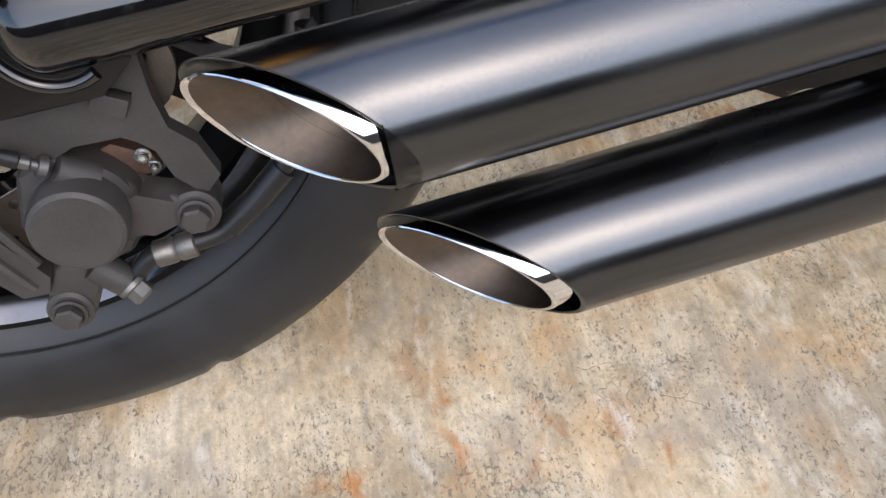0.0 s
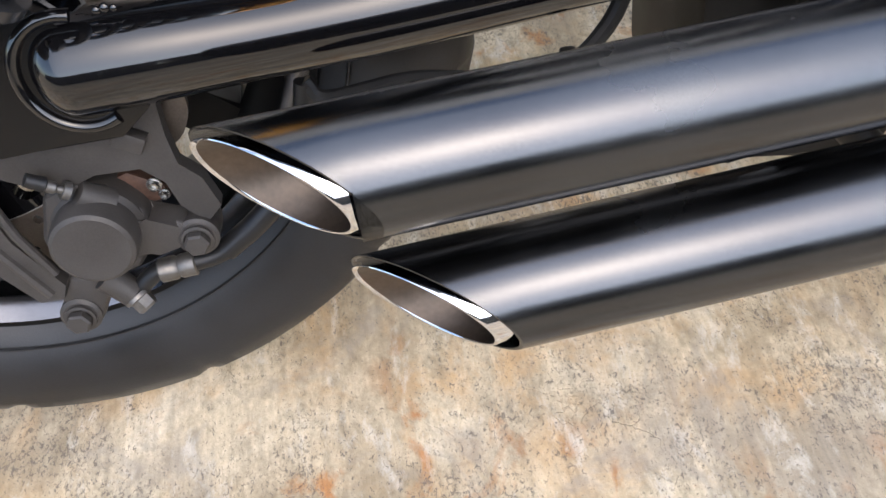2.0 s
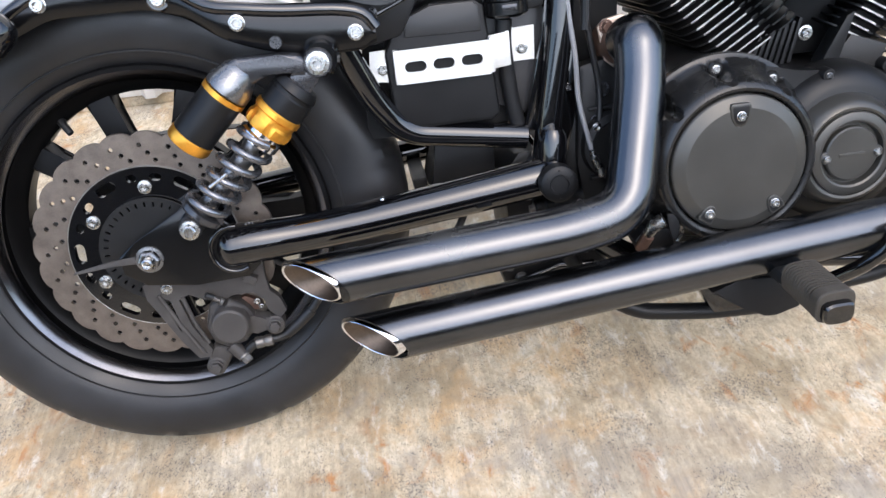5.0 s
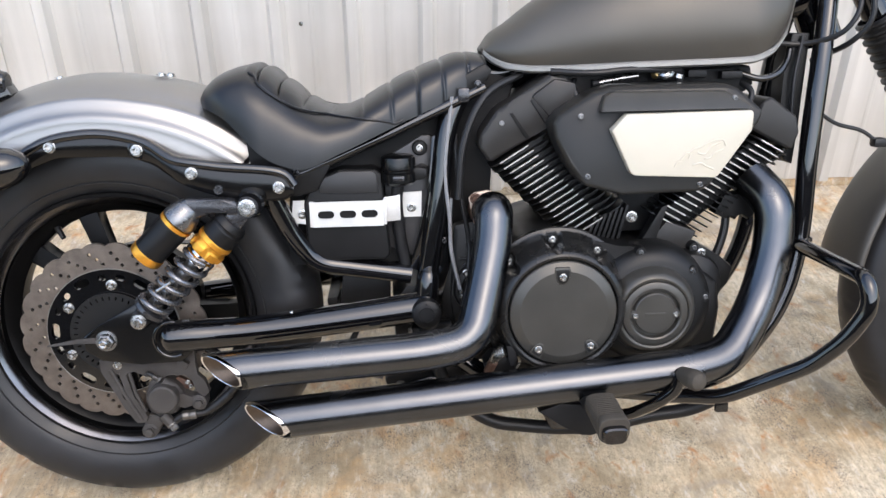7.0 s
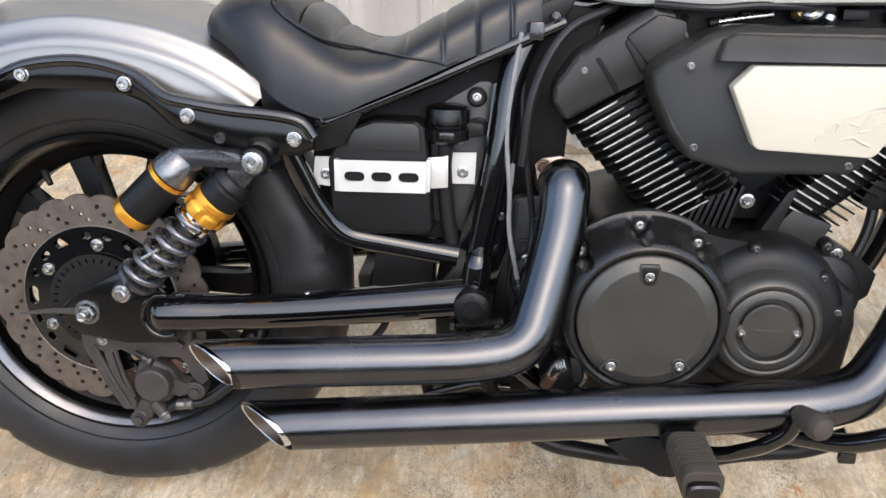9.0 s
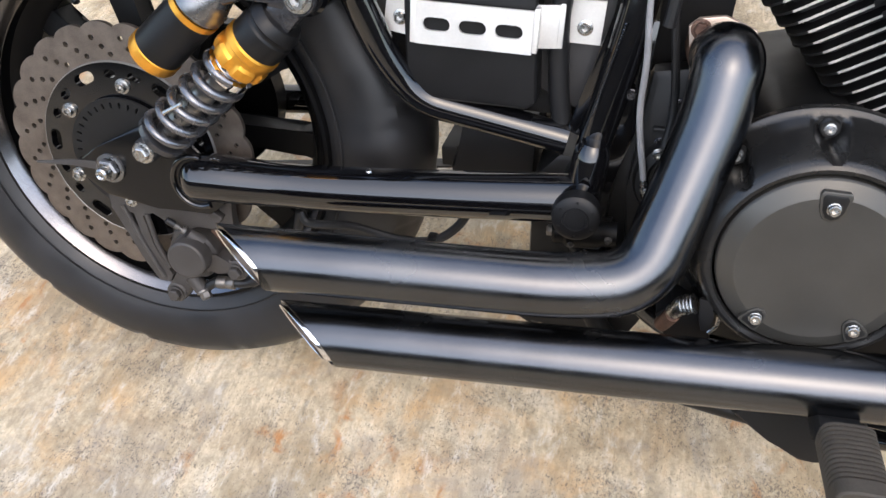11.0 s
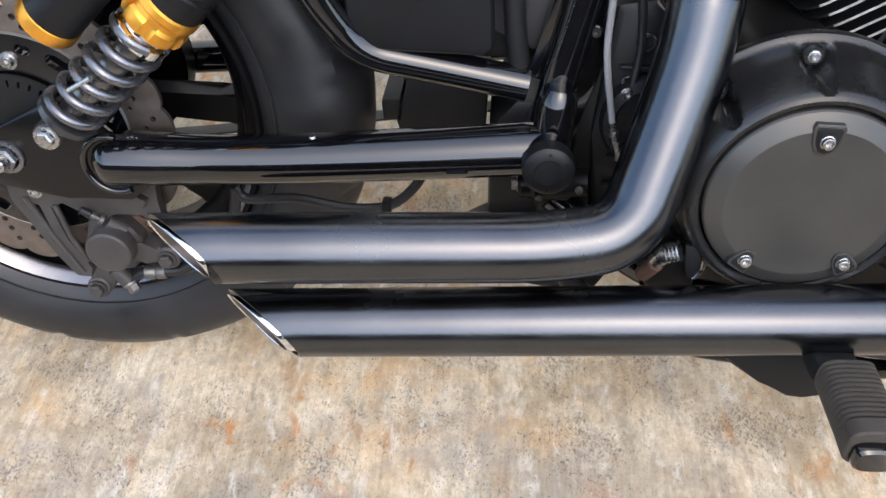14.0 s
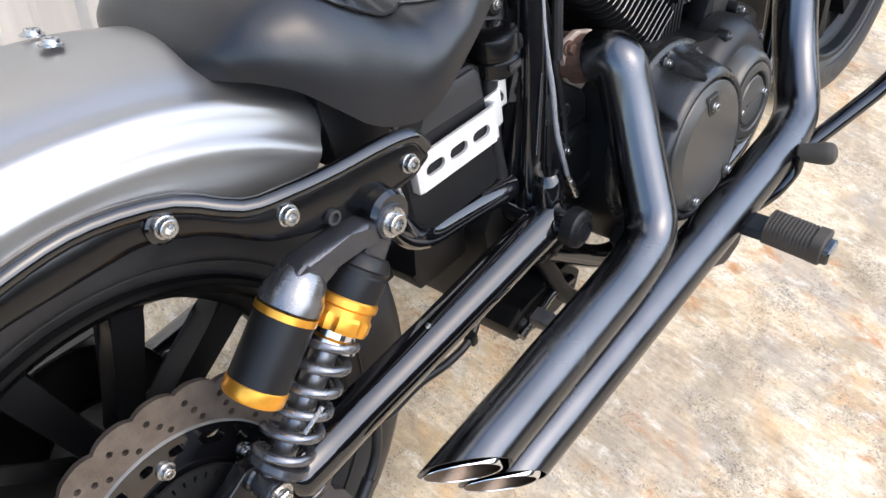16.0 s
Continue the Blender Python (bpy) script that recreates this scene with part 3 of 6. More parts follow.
def swingarm():
    spine = smooth_curve([(0.098, -0.127, -0.0018), (0.12, -0.1262, -0.0010), (0.2, -0.122, 0.0005), (0.3, -0.1195, 0.0080), (0.5, -0.119, 0.0305)], 4)
    girth = [interp(k / 16, [(0.0, 0.0262), (0.25, 0.0262), (0.5, 0.0236), (0.75, 0.0240), (1.0, 0.0245)]) for k in range(17)]
    dome = [(0.098 - 0.0205 * math.cos(radians(a)), 0.0262 * max(0.02, math.sin(radians(a)))) for a in range(2, 88, 9)]
    arm = part("swingarm", tube([(x, -0.127, -0.0020) for x, _ in dome] + spine, [r for _, r in dome] + girth, 40), GLOSS, bike, "gloss black tubular swingarm with axle plate")
    poly = [(-0.036, 0.006), (-0.014, 0.022), (0.05, 0.058), (0.072, 0.054), (0.088, 0.030), (0.108, 0.014), (0.125, -0.004), (0.13, -0.025), (0.112, -0.04), (0.05, -0.042), (-0.01, -0.034), (-0.034, -0.016)]
    part("axle_plate", prism(poly, -0.139, -0.122, 0.003), STRUT, arm)
    lip = [(0.1005 + 0.0275 * math.cos(radians(a)), -0.1392, -0.0018 + 0.0290 * math.sin(radians(a))) for a in range(76, 300, 3)]
    part("weld_lip", tube(lip, 0.0034, 14), GLOSS, arm, "smooth weld bead round the tube end")
    for x, z, r in ((0.120, 0.0270, 0.0022), (0.124, 0.0278, 0.0026), (0.128, 0.0272, 0.0020)):
        part("weld_bead", lathe([(0, -r), (r * 0.8, -r * 0.5), (r, 0), (r * 0.8, r * 0.5), (0, r)], 10, (x, -0.139, z)), GLOSS, arm)
    part("axle_nut", hex_bolt((0, -0.139, 0), 0.0115, 0.011), ALLOY, arm, "plated axle nut on a washer")
    part("axle_end", lathe([(0.0068, -0.148), (0.0068, -0.158), (0.005, -0.16), (0.0035, -0.158), (0, -0.157)], 20), STEEL, arm)
    part("adjuster", prism([(-0.092, -0.007), (-0.09, -0.004), (-0.045, 0.004), (-0.012, 0.006), (-0.012, -0.004), (-0.045, -0.003)], -0.1405, -0.1385, 0.0006), CALIPER, arm)
    part("lower_mount", lathe([(0, -0.118), (0.016, -0.118), (0.016, -0.138), (0.013, -0.142), (0, -0.142)], 28, (0.06, 0, 0.038)), GLOSS, arm)
    part("weld_spot", lathe([(0, -0.0015), (0.0035, 0.0005), (0.0025, 0.0025), (0, 0.0032)], 10, (0.286, -0.1240, 0.0302), (0, -0.2, 1)), STEEL, arm)
    part("left_tube", tube([(0.06, 0.13, -0.011), (0.5, 0.12, 0.038)], 0.019, 20), GLOSS, arm)
    cap = part("pivot_cap", lathe([(0.0, -0.166), (0.010, -0.166), (0.0105, -0.1675), (0.012, -0.1675), (0.0125, -0.166), (0.019, -0.1655), (0.0225, -0.163), (0.0232, -0.158), (0.0232, -0.148), (0.02, -0.146)], 40, (0.499, 0, 0.031)), PLASTIC, arm, "round black plastic pivot cap")
    for k in range(6):
        a = radians(90 + 60 * k)
        part("dimple", lathe([(0, -0.1664), (0.0013, -0.1664), (0.0016, -0.165)], 8, (0.499 + 0.0175 * math.cos(a), 0, 0.031 + 0.0175 * math.sin(a))), DARK, arm)
    part("pivot_boss", lathe([(0.021, -0.148), (0.021, -0.09), (0.018, 0.1)], 30, (0.499, 0, 0.031)), GLOSS, arm)
    return arm


swingarm()


def caliper():
    body = part("brake_caliper", prism([(0.052, -0.078), (0.070, -0.070), (0.092, -0.082), (0.104, -0.098), (0.104, -0.118), (0.090, -0.136), (0.066, -0.142), (0.048, -0.132), (0.042, -0.108)], -0.122, -0.080, 0.006, 3), CALIPER, bike, "dusty grey rear brake caliper")
    part("piston_cap", lathe([(0.0, -0.1425), (0.0205, -0.1425), (0.0228, -0.1410), (0.0238, -0.138), (0.0238, -0.124), (0.0265, -0.121), (0.027, -0.115)], 56, (0.0755, 0, -0.1035)), CALIPER, body)
    hanger = part("caliper_hanger", plate([(-0.022, -0.040), (0.02, -0.030), (0.069, -0.022), (0.104, -0.026), (0.128, -0.030), (0.1275, -0.051), (0.1295, -0.069), (0.140, -0.080), (0.146, -0.100), (0.136, -0.110), (0.124, -0.096), (0.120, -0.080), (0.109, -0.069), (0.084, -0.069), (0.074, -0.073), (0.048, -0.070), (0.030, -0.060), (0.017, -0.066), (0.026, -0.105), (0.044, -0.140), (0.040, -0.150), (0.026, -0.150), (0.010, -0.125), (-0.012, -0.078), (-0.021, -0.060)],
                           [[(0.100, -0.050), (0.111, -0.042), (0.120, -0.048), (0.108, -0.058)], [(-0.004, -0.062), (0.006, -0.064), (0.016, -0.110), (0.010, -0.108)]], -0.1215, -0.110), CALIPER, body, "grey caliper bracket")
    part("nut_block", box((0.109, -0.1225, -0.0495), (0.017, 0.010, 0.0105), 0.0018, Euler((0, radians(30), 0)).to_matrix()), CALIPER, hanger)
    part("arm_rib", tube([(-0.006, -0.1215, -0.055), (0.012, -0.1215, -0.1), (0.034, -0.1215, -0.145)], 0.0032, 8), CALIPER, hanger)
    part("arm_rib", tube([(0.022, -0.1215, -0.062), (0.03, -0.1215, -0.1), (0.042, -0.1215, -0.13)], 0.003, 8), CALIPER, hanger)
    part("hanger_bolt", socket_bolt((0.006, -0.1215, -0.048), 0.0048, 0.005), STEEL, hanger)
    part("pad_edge", prism([(0.076, -0.086), (0.096, -0.079), (0.114, -0.090), (0.116, -0.100), (0.104, -0.101), (0.09, -0.094)], -0.106, -0.092, 0.002), RUSTY, body, "rusty brown pad backing")
    part("pad_pin", socket_bolt((0.109, -0.106, -0.089), 0.003, 0.004), STEEL, body)
    part("pad_pin", socket_bolt((0.113, -0.106, -0.096), 0.0022, 0.004), STEEL, body)
    part("spring_leaf", prism([(0.082, -0.090), (0.100, -0.104), (0.102, -0.107), (0.081, -0.095)], -0.119, -0.114, 0.001), CALIPER, body)
    # arm to the upper slide pin and lug to the lower one
    part("arm", prism([(0.094, -0.096), (0.102, -0.103), (0.122, -0.104), (0.130, -0.112), (0.126, -0.124), (0.116, -0.122), (0.104, -0.121), (0.090, -0.128)], -0.126, -0.106, 0.004, 3), CALIPER, body)
    part("lug", prism([(0.045, -0.138), (0.070, -0.142), (0.066, -0.155), (0.054, -0.176), (0.040, -0.180), (0.032, -0.170), (0.036, -0.152)], -0.117, -0.098, 0.005, 3), CALIPER, body)
    for x, z, y in ((0.1285, -0.117, -0.128), (0.0435, -0.167, -0.121)):
        part("slide_boss", lathe([(0.0, -0.03), (0.0105, -0.03), (0.0125, -0.022), (0.011, -0.018), (0.0128, -0.014), (0.0115, -0.008), (0.0125, -0.004), (0.0125, 0.001), (0.0105, 0.0025), (0, 0.0025)], 30, (x, y + 0.004, z), (0, -1, 0.05)), CALIPER, body)
        part("slide_bolt", hex_bolt((x, y + 0.001, z), 0.0070, 0.008, (0, -1, 0.02), 1.35), CALIPER, body)
    part("banjo_neck", tube([(0.068, -0.120, -0.138), (0.080, -0.122, -0.153)], [0.0095, 0.0085], 16), CALIPER, body)
    part("banjo_bolt", hex_bolt((0.0815, -0.122, -0.1545), 0.0062, 0.011, (0.55, -0.35, -0.75)), DULL, body)
    part("bleed_nipple", lathe([(0, 0.016), (0.0033, 0.016), (0.0036, 0.009), (0.0024, 0.008), (0.0026, 0.005), (0.0055, 0.005), (0.0055, 0.001), (0, 0)], 12, (0.071, -0.126, -0.0745), (-0.75, -0.25, 0.6)), DULL, body)
    part("bleed_cap", lathe([(0, 0.011), (0.0038, 0.010), (0.0045, 0.0), (0.003, -0.001)], 12, (0.0605, -0.1295, -0.0655), (-0.75, -0.25, 0.6)), CABLE, body)
    part("bleed_boss", tube([(0.0735, -0.125, -0.076), (0.086, -0.12, -0.089)], [0.007, 0.010], 16), CALIPER, body)
    part("brake_hose", tube(smooth_curve([(0.084, -0.120, -0.152), (0.092, -0.1195, -0.145), (0.101, -0.119, -0.1405), (0.120, -0.118, -0.1395), (0.142, -0.116, -0.1345), (0.175, -0.113, -0.109), (0.195, -0.112, -0.08), (0.205, -0.113, -0.035)]), 0.0056, 14), CABLE, body, "black rubber brake hose with crimped fitting")
    part("crimp", lathe([(0.0060, 0), (0.0076, 0.001), (0.0076, 0.010), (0.0064, 0.012), (0.0076, 0.014), (0.0076, 0.022), (0.0060, 0.023)], 16, (0.0985, -0.119, -0.1415), (0.98, 0.05, 0.06)), DULL, body)
    part("hose_sleeve", tube([(0.140, -0.1162, -0.1352), (0.158, -0.1145, -0.1235), (0.176, -0.113, -0.1085)], 0.0074, 16), CABLE, body)


caliper()


def shock():
    lo, hi = Vector((0.060, -0.150, 0.038)), Vector((0.236, -0.150, 0.2095))
    ax = (hi - lo).normalized()

    def at(s, off=0.0):
        return lo + ax * s + Vector((-ax.z, 0, ax.x)) * off

    S = part("shock_absorber", lathe([(0, 0.0), (0.010, 0.002), (0.011, 0.02), (0.012, 0.12), (0.012, 0.15)], 24, lo, ax), ALLOY, bike, "piggyback shock absorber with gold rings and a grey spring")
    pts = []
    turns, s0, s1 = 5.6, 0.024, 0.137
    side, nn = Vector((0, 1, 0)), Vector((-ax.z, 0, ax.x))
    for i in range(int(turns * 22) + 1):
        t = i / (turns * 22)
        a = 2 * math.pi * turns * t
        pts.append(lo + ax * (s0 + (s1 - s0) * t) + (side * math.cos(a) + nn * math.sin(a)) * 0.0228)
    part("coil_spring", tube(pts, 0.0047, 12), COIL, S, "dark grey coil spring")
    part("spring_seat", lathe([(0.011, 0.014), (0.024, 0.016), (0.0265, 0.019), (0.0265, 0.025), (0.022, 0.027), (0.011, 0.027)], 36, lo, ax), SPRING, S)
    part("upper_collar", lathe([(0.013, 0.130), (0.0255, 0.130), (0.0255, 0.138), (0.021, 0.140), (0.021, 0.152), (0.013, 0.152)], 36, lo, ax), CHROME, S, "bright spring collar")
    # castle ring for preload
    bm = bmesh.new()
    rows = []
    for s, r in ((0.146, 0.0215), (0.146, 0.0268), (0.150, 0.0285), (0.158, 0.0285), (0.161, 0.0262), (0.166, 0.0262), (0.168, 0.0285), (0.174, 0.0285), (0.176, 0.0262), (0.176, 0.0215)):
        row = []
        for k in range(48):
            a = 2 * math.pi * k / 48
            rr = r - (0.0028 if (s < 0.160 and k % 8 in (0, 1) and r > 0.026) else 0.0)
            row.append(lo + ax * s + (side * math.cos(a) + nn * math.sin(a)) * rr)
        rows.append(row)
    bm, _ = grid_skin(rows, bm, close=True)
    part("preload_ring", bm, GOLD, S, "gold anodised preload ring")
    part("upper_body", lathe([(0.02, 0.174), (0.0262, 0.174), (0.027, 0.178), (0.027, 0.196), (0.0255, 0.198), (0.0255, 0.201), (0.027, 0.203), (0.0255, 0.208), (0.022, 0.213), (0.0, 0.2135)], 36, lo, ax), PLASTIC, S)
    clev = [at(0.20, -0.016), at(0.20, 0.016), at(0.232, 0.013), at(0.246, 0.0), at(0.232, -0.013)]
    part("clevis", prism([(p.x, p.z) for p in clev], -0.163, -0.137, 0.004), SPRING, S)
    for p, r, w in ((lo, 0.0135, 0.015), (hi, 0.0165, 0.016)):
        part("eyelet", lathe([(0.007, -w), (r * 0.92, -w), (r, -w * 0.85), (r, w * 0.85), (r * 0.92, w), (0.007, w)], 32, p), SPRING, S)
    part("mount_bolt", socket_bolt((hi.x, -0.1660, hi.z), 0.0090, 0.008, washer=1.45), STEEL, S)
    part("mount_nut", hex_bolt((lo.x, -0.1655, lo.z), 0.0072, 0.009, washer=1.6), STEEL, S)
    # reservoir beside the body
    r0 = Vector((0.0745, -0.150, 0.1345))
    part("reservoir", lathe([(0, 0.001), (0.02, 0.001), (0.0245, 0.006), (0.0252, 0.012), (0.0252, 0.076), (0.0, 0.076)], 40, r0, ax), PLASTIC, S, "matte black gas reservoir")
    part("lower_band", lathe([(0.021, -0.0015), (0.0245, 0.0), (0.0262, 0.003), (0.0262, 0.0125), (0.0245, 0.0138), (0.02, 0.0138)], 40, r0, ax, closed=True), GOLD, S, "gold ring on the reservoir")
    part("upper_band", lathe([(0.022, 0.0695), (0.0262, 0.0695), (0.0264, 0.0755), (0.022, 0.0765)], 40, r0, ax, closed=True), GOLD, S, "thin gold ring")
    part("reservoir_cap", lathe([(0.024, 0.0765), (0.0262, 0.078), (0.0262, 0.088), (0.0235, 0.094), (0.0215, 0.104), (0.016, 0.110), (0.0, 0.112)], 40, r0, ax), ALLOY, S, "bright cast reservoir head")
    q = r0 + ax * 0.098
    arm = [(q.x - 0.014, q.z + 0.006), (q.x - 0.008, q.z + 0.0175), (q.x + 0.004, q.z + 0.022), (q.x + 0.05, q.z + 0.020), (hi.x - 0.022, hi.z + 0.012), (hi.x - 0.010, hi.z + 0.004), (hi.x - 0.014, hi.z - 0.014), (hi.x - 0.03, hi.z - 0.012), (q.x + 0.045, q.z + 0.006), (q.x + 0.03, q.z - 0.004), (q.x + 0.012, q.z - 0.010)]
    part("bridge_arm", prism(arm, -0.164, -0.138, 0.005, 3), SPRING, S, "grey cast arm joining reservoir and body")
    part("valve_clip", tube([at(0.06, 0.012) + Vector((0, -0.0245, 0)), at(0.085, 0.006) + Vector((0, -0.0262, 0))], 0.0022, 8), STEEL, S)


shock()


def fender(name, centre, r_top, r_edge, half, a0, a1, mat, label, power=2.2, n=72, lift=None, m=22, ridge=0.0):
    cx, cy, cz = centre
    rows_o, rows_i = [], []
    for i in range(n + 1):
        a = radians(a0 + (a1 - a0) * i / n)
        ro, ri = [], []
        for k in range(m + 1):
            t = -1 + 2 * k / m
            th = t * math.pi / 2
            y = half * math.copysign(abs(math.sin(th)) ** (2 / power), th)
            e = abs(math.cos(th)) ** (2 / power) if abs(math.cos(th)) > 1e-9 else 0.0
            ex = lift(math.degrees(a)) if lift else 0.0
            r = r_edge + (r_top + ex - r_edge) * e
            up = ridge * (math.exp(-((abs(t) - 0.60) / 0.055) ** 2) + 0.8 * math.exp(-((abs(t) - 0.80) / 0.045) ** 2))
            r, y = r + up * 0.7, y + math.copysign(up, t)
            ro.append((cx + r * math.cos(a), cy + y, cz + r * math.sin(a)))
            r2, y2 = r - 0.003, y * 0.975
            ri.append((cx + r2 * math.cos(a), cy + y2, cz + r2 * math.sin(a)))
        rows_o.append(ro + ri[::-1])
    bm, vs = grid_skin(rows_o, close=True)
    bm.faces.new(vs[0])
    bm.faces.new(vs[-1])
    return part(name, bm, mat, bike, label, sharp=40)


rf = fender("rear_fender", (0, 0, 0), 0.403, 0.307, 0.113, 50, 192, FENDER, "satin grey steel rear fender, its paint lightened for the sun's sheen", m=64, ridge=0.0038, lift=lambda a: 0.016 * max(0.0, (80 - a) / 30) - 0.012 * max(0.0, (a - 95) / 60))
for x, y, z in ((0.092, -0.012, 0.3965), (0.096, 0.028, 0.394), (-0.066, -0.014, 0.394)):
    part("fender_bolt", socket_bolt((x, y, z), 0.006, 0.005, (x, 0, z)), STEEL, rf)
fender("front_fender", (1.590, 0, 0), 0.366, 0.345, 0.068, 55, 173, PAINT, "satin grey front fender", power=2.0, n=48)


def strut():
    up = [(-0.26, 0.19), (-0.2, 0.235), (-0.121, 0.278), (-0.068, 0.309), (-0.018, 0.320), (0.03, 0.320), (0.085, 0.307), (0.125, 0.284), (0.16, 0.277), (0.206, 0.270), (0.262, 0.265), (0.292, 0.257), (0.305, 0.240)]
    lo = [(0.303, 0.222), (0.285, 0.214), (0.25, 0.214), (0.202, 0.221), (0.145, 0.240), (0.091, 0.272), (0.042, 0.283), (-0.039, 0.284), (-0.081, 0.272), (-0.14, 0.243), (-0.21, 0.19), (-0.24, 0.165)]

    def bow(x):
        q = min(1.0, max(0.0, (x - 0.055) / 0.095))
        return -0.107 - 0.027 * q * q * (3 - 2 * q)

    low, rows = lo[::-1], []
    for k in range(91):
        x = -0.24 + (0.3045 + 0.24) * k / 90
        a, b, y = interp(x, up), interp(x, low), bow(x)
        rows.append([(x, y - 0.007, b), (x, y - 0.0098, b + 0.003)] + [(x, y - 0.0098 - 0.0030 * math.sin(math.pi * q), b + 0.003 + (a - b - 0.006) * q) for q in (0.15, 0.35, 0.5, 0.65, 0.85)] + [(x, y - 0.0098, a - 0.003), (x, y - 0.007, a), (x, y, a), (x, y, b)])
    own, vs = grid_skin(rows, close=True)
    own.faces.new(vs[0])
    own.faces.new(vs[-1])
    s = part("fender_strut", own, STRUT, bike, "black fender strut with bright bolts")
    part("rolled_edge", tube(smooth_curve([(x, bow(x) - 0.008, z - 0.003) for x, z in up], 3), 0.0078, 12), GLOSS, s)
    for x, y, z in ((-0.055, -0.1185, 0.301), (0.073, -0.1240, 0.293), (0.155, -0.1455, 0.260), (0.282, -0.1455, 0.235)):
        part("strut_bolt", socket_bolt((x, y, z), 0.0072, 0.0075, washer=1.25), STEEL, s, "bright socket-head bolt")
    part("bolt_boss", lathe([(0, 0), (0.014, 0), (0.014, 0.009), (0.012, 0.0105), (0, 0.0105)], 24, (0.073, -0.1140, 0.293), (0, -1, 0)), GLOSS, s)
    part("strut_plug", lathe([(0.0, -0.1462), (0.0038, -0.1462), (0.0042, -0.1500), (0.0066, -0.1500), (0.0074, -0.143)], 20, (0.193, 0, 0.2345)), SPRING, s)
    part("shock_boss", lathe([(0, -0.12), (0.02, -0.12), (0.021, -0.158), (0.018, -0.163), (0, -0.163)], 28, (0.240, 0.0, 0.213)), GLOSS, s)


strut()


def rear_lamps():
    way = Vector((1, 0, 0.16)).normalized()
    c = Vector((-0.147, -0.155, 0.271))
    ind = part("rear_indicator", lathe([(0.0300, 0.0), (0.0322, 0.002), (0.0325, 0.018), (0.0310, 0.036), (0.0255, 0.055), (0.0160, 0.069), (0.0070, 0.0755), (0, 0.077)], 36, c, way), GLOSS, bike, "gloss black bullet-shaped rear indicator lamp")
    part("bezel", lathe([(0.0305, -0.004), (0.0338, -0.0035), (0.0342, 0.0005), (0.0325, 0.0025)], 36, c, way), CHROME, ind, "thin chrome bezel")
    part("stem", tube([c + Vector((0.028, 0.0, -0.006)), c + Vector((0.020, 0.035, -0.018))], 0.010, 14), GLOSS, ind)
    part("lens", lathe([(0, -0.008), (0.015, -0.007), (0.0300, -0.003), (0.0300, 0.0)], 28, c, way), LENS, ind)
    ax = (-1, 0, 0.08)
    t = part("tail_lamp", lathe([(0, 0), (0.013, 0.0005), (0.0165, 0.003), (0.018, 0.009), (0.026, 0.030), (0.033, 0.052), (0.035, 0.064), (0.033, 0.074), (0, 0.076)], 32, (-0.132, -0.045, 0.392), ax), GLOSS, bike, "round black tail lamp on the fender")
    part("bracket", prism([(-0.19, 0.345), (-0.125, 0.372), (-0.135, 0.392), (-0.18, 0.385)], -0.055, -0.02, 0.004), GLOSS, t)
    part("lens", lathe([(0, 0.083), (0.02, 0.081), (0.032, 0.074)], 28, (-0.132, -0.045, 0.392), ax), LENS, t)


rear_lamps()


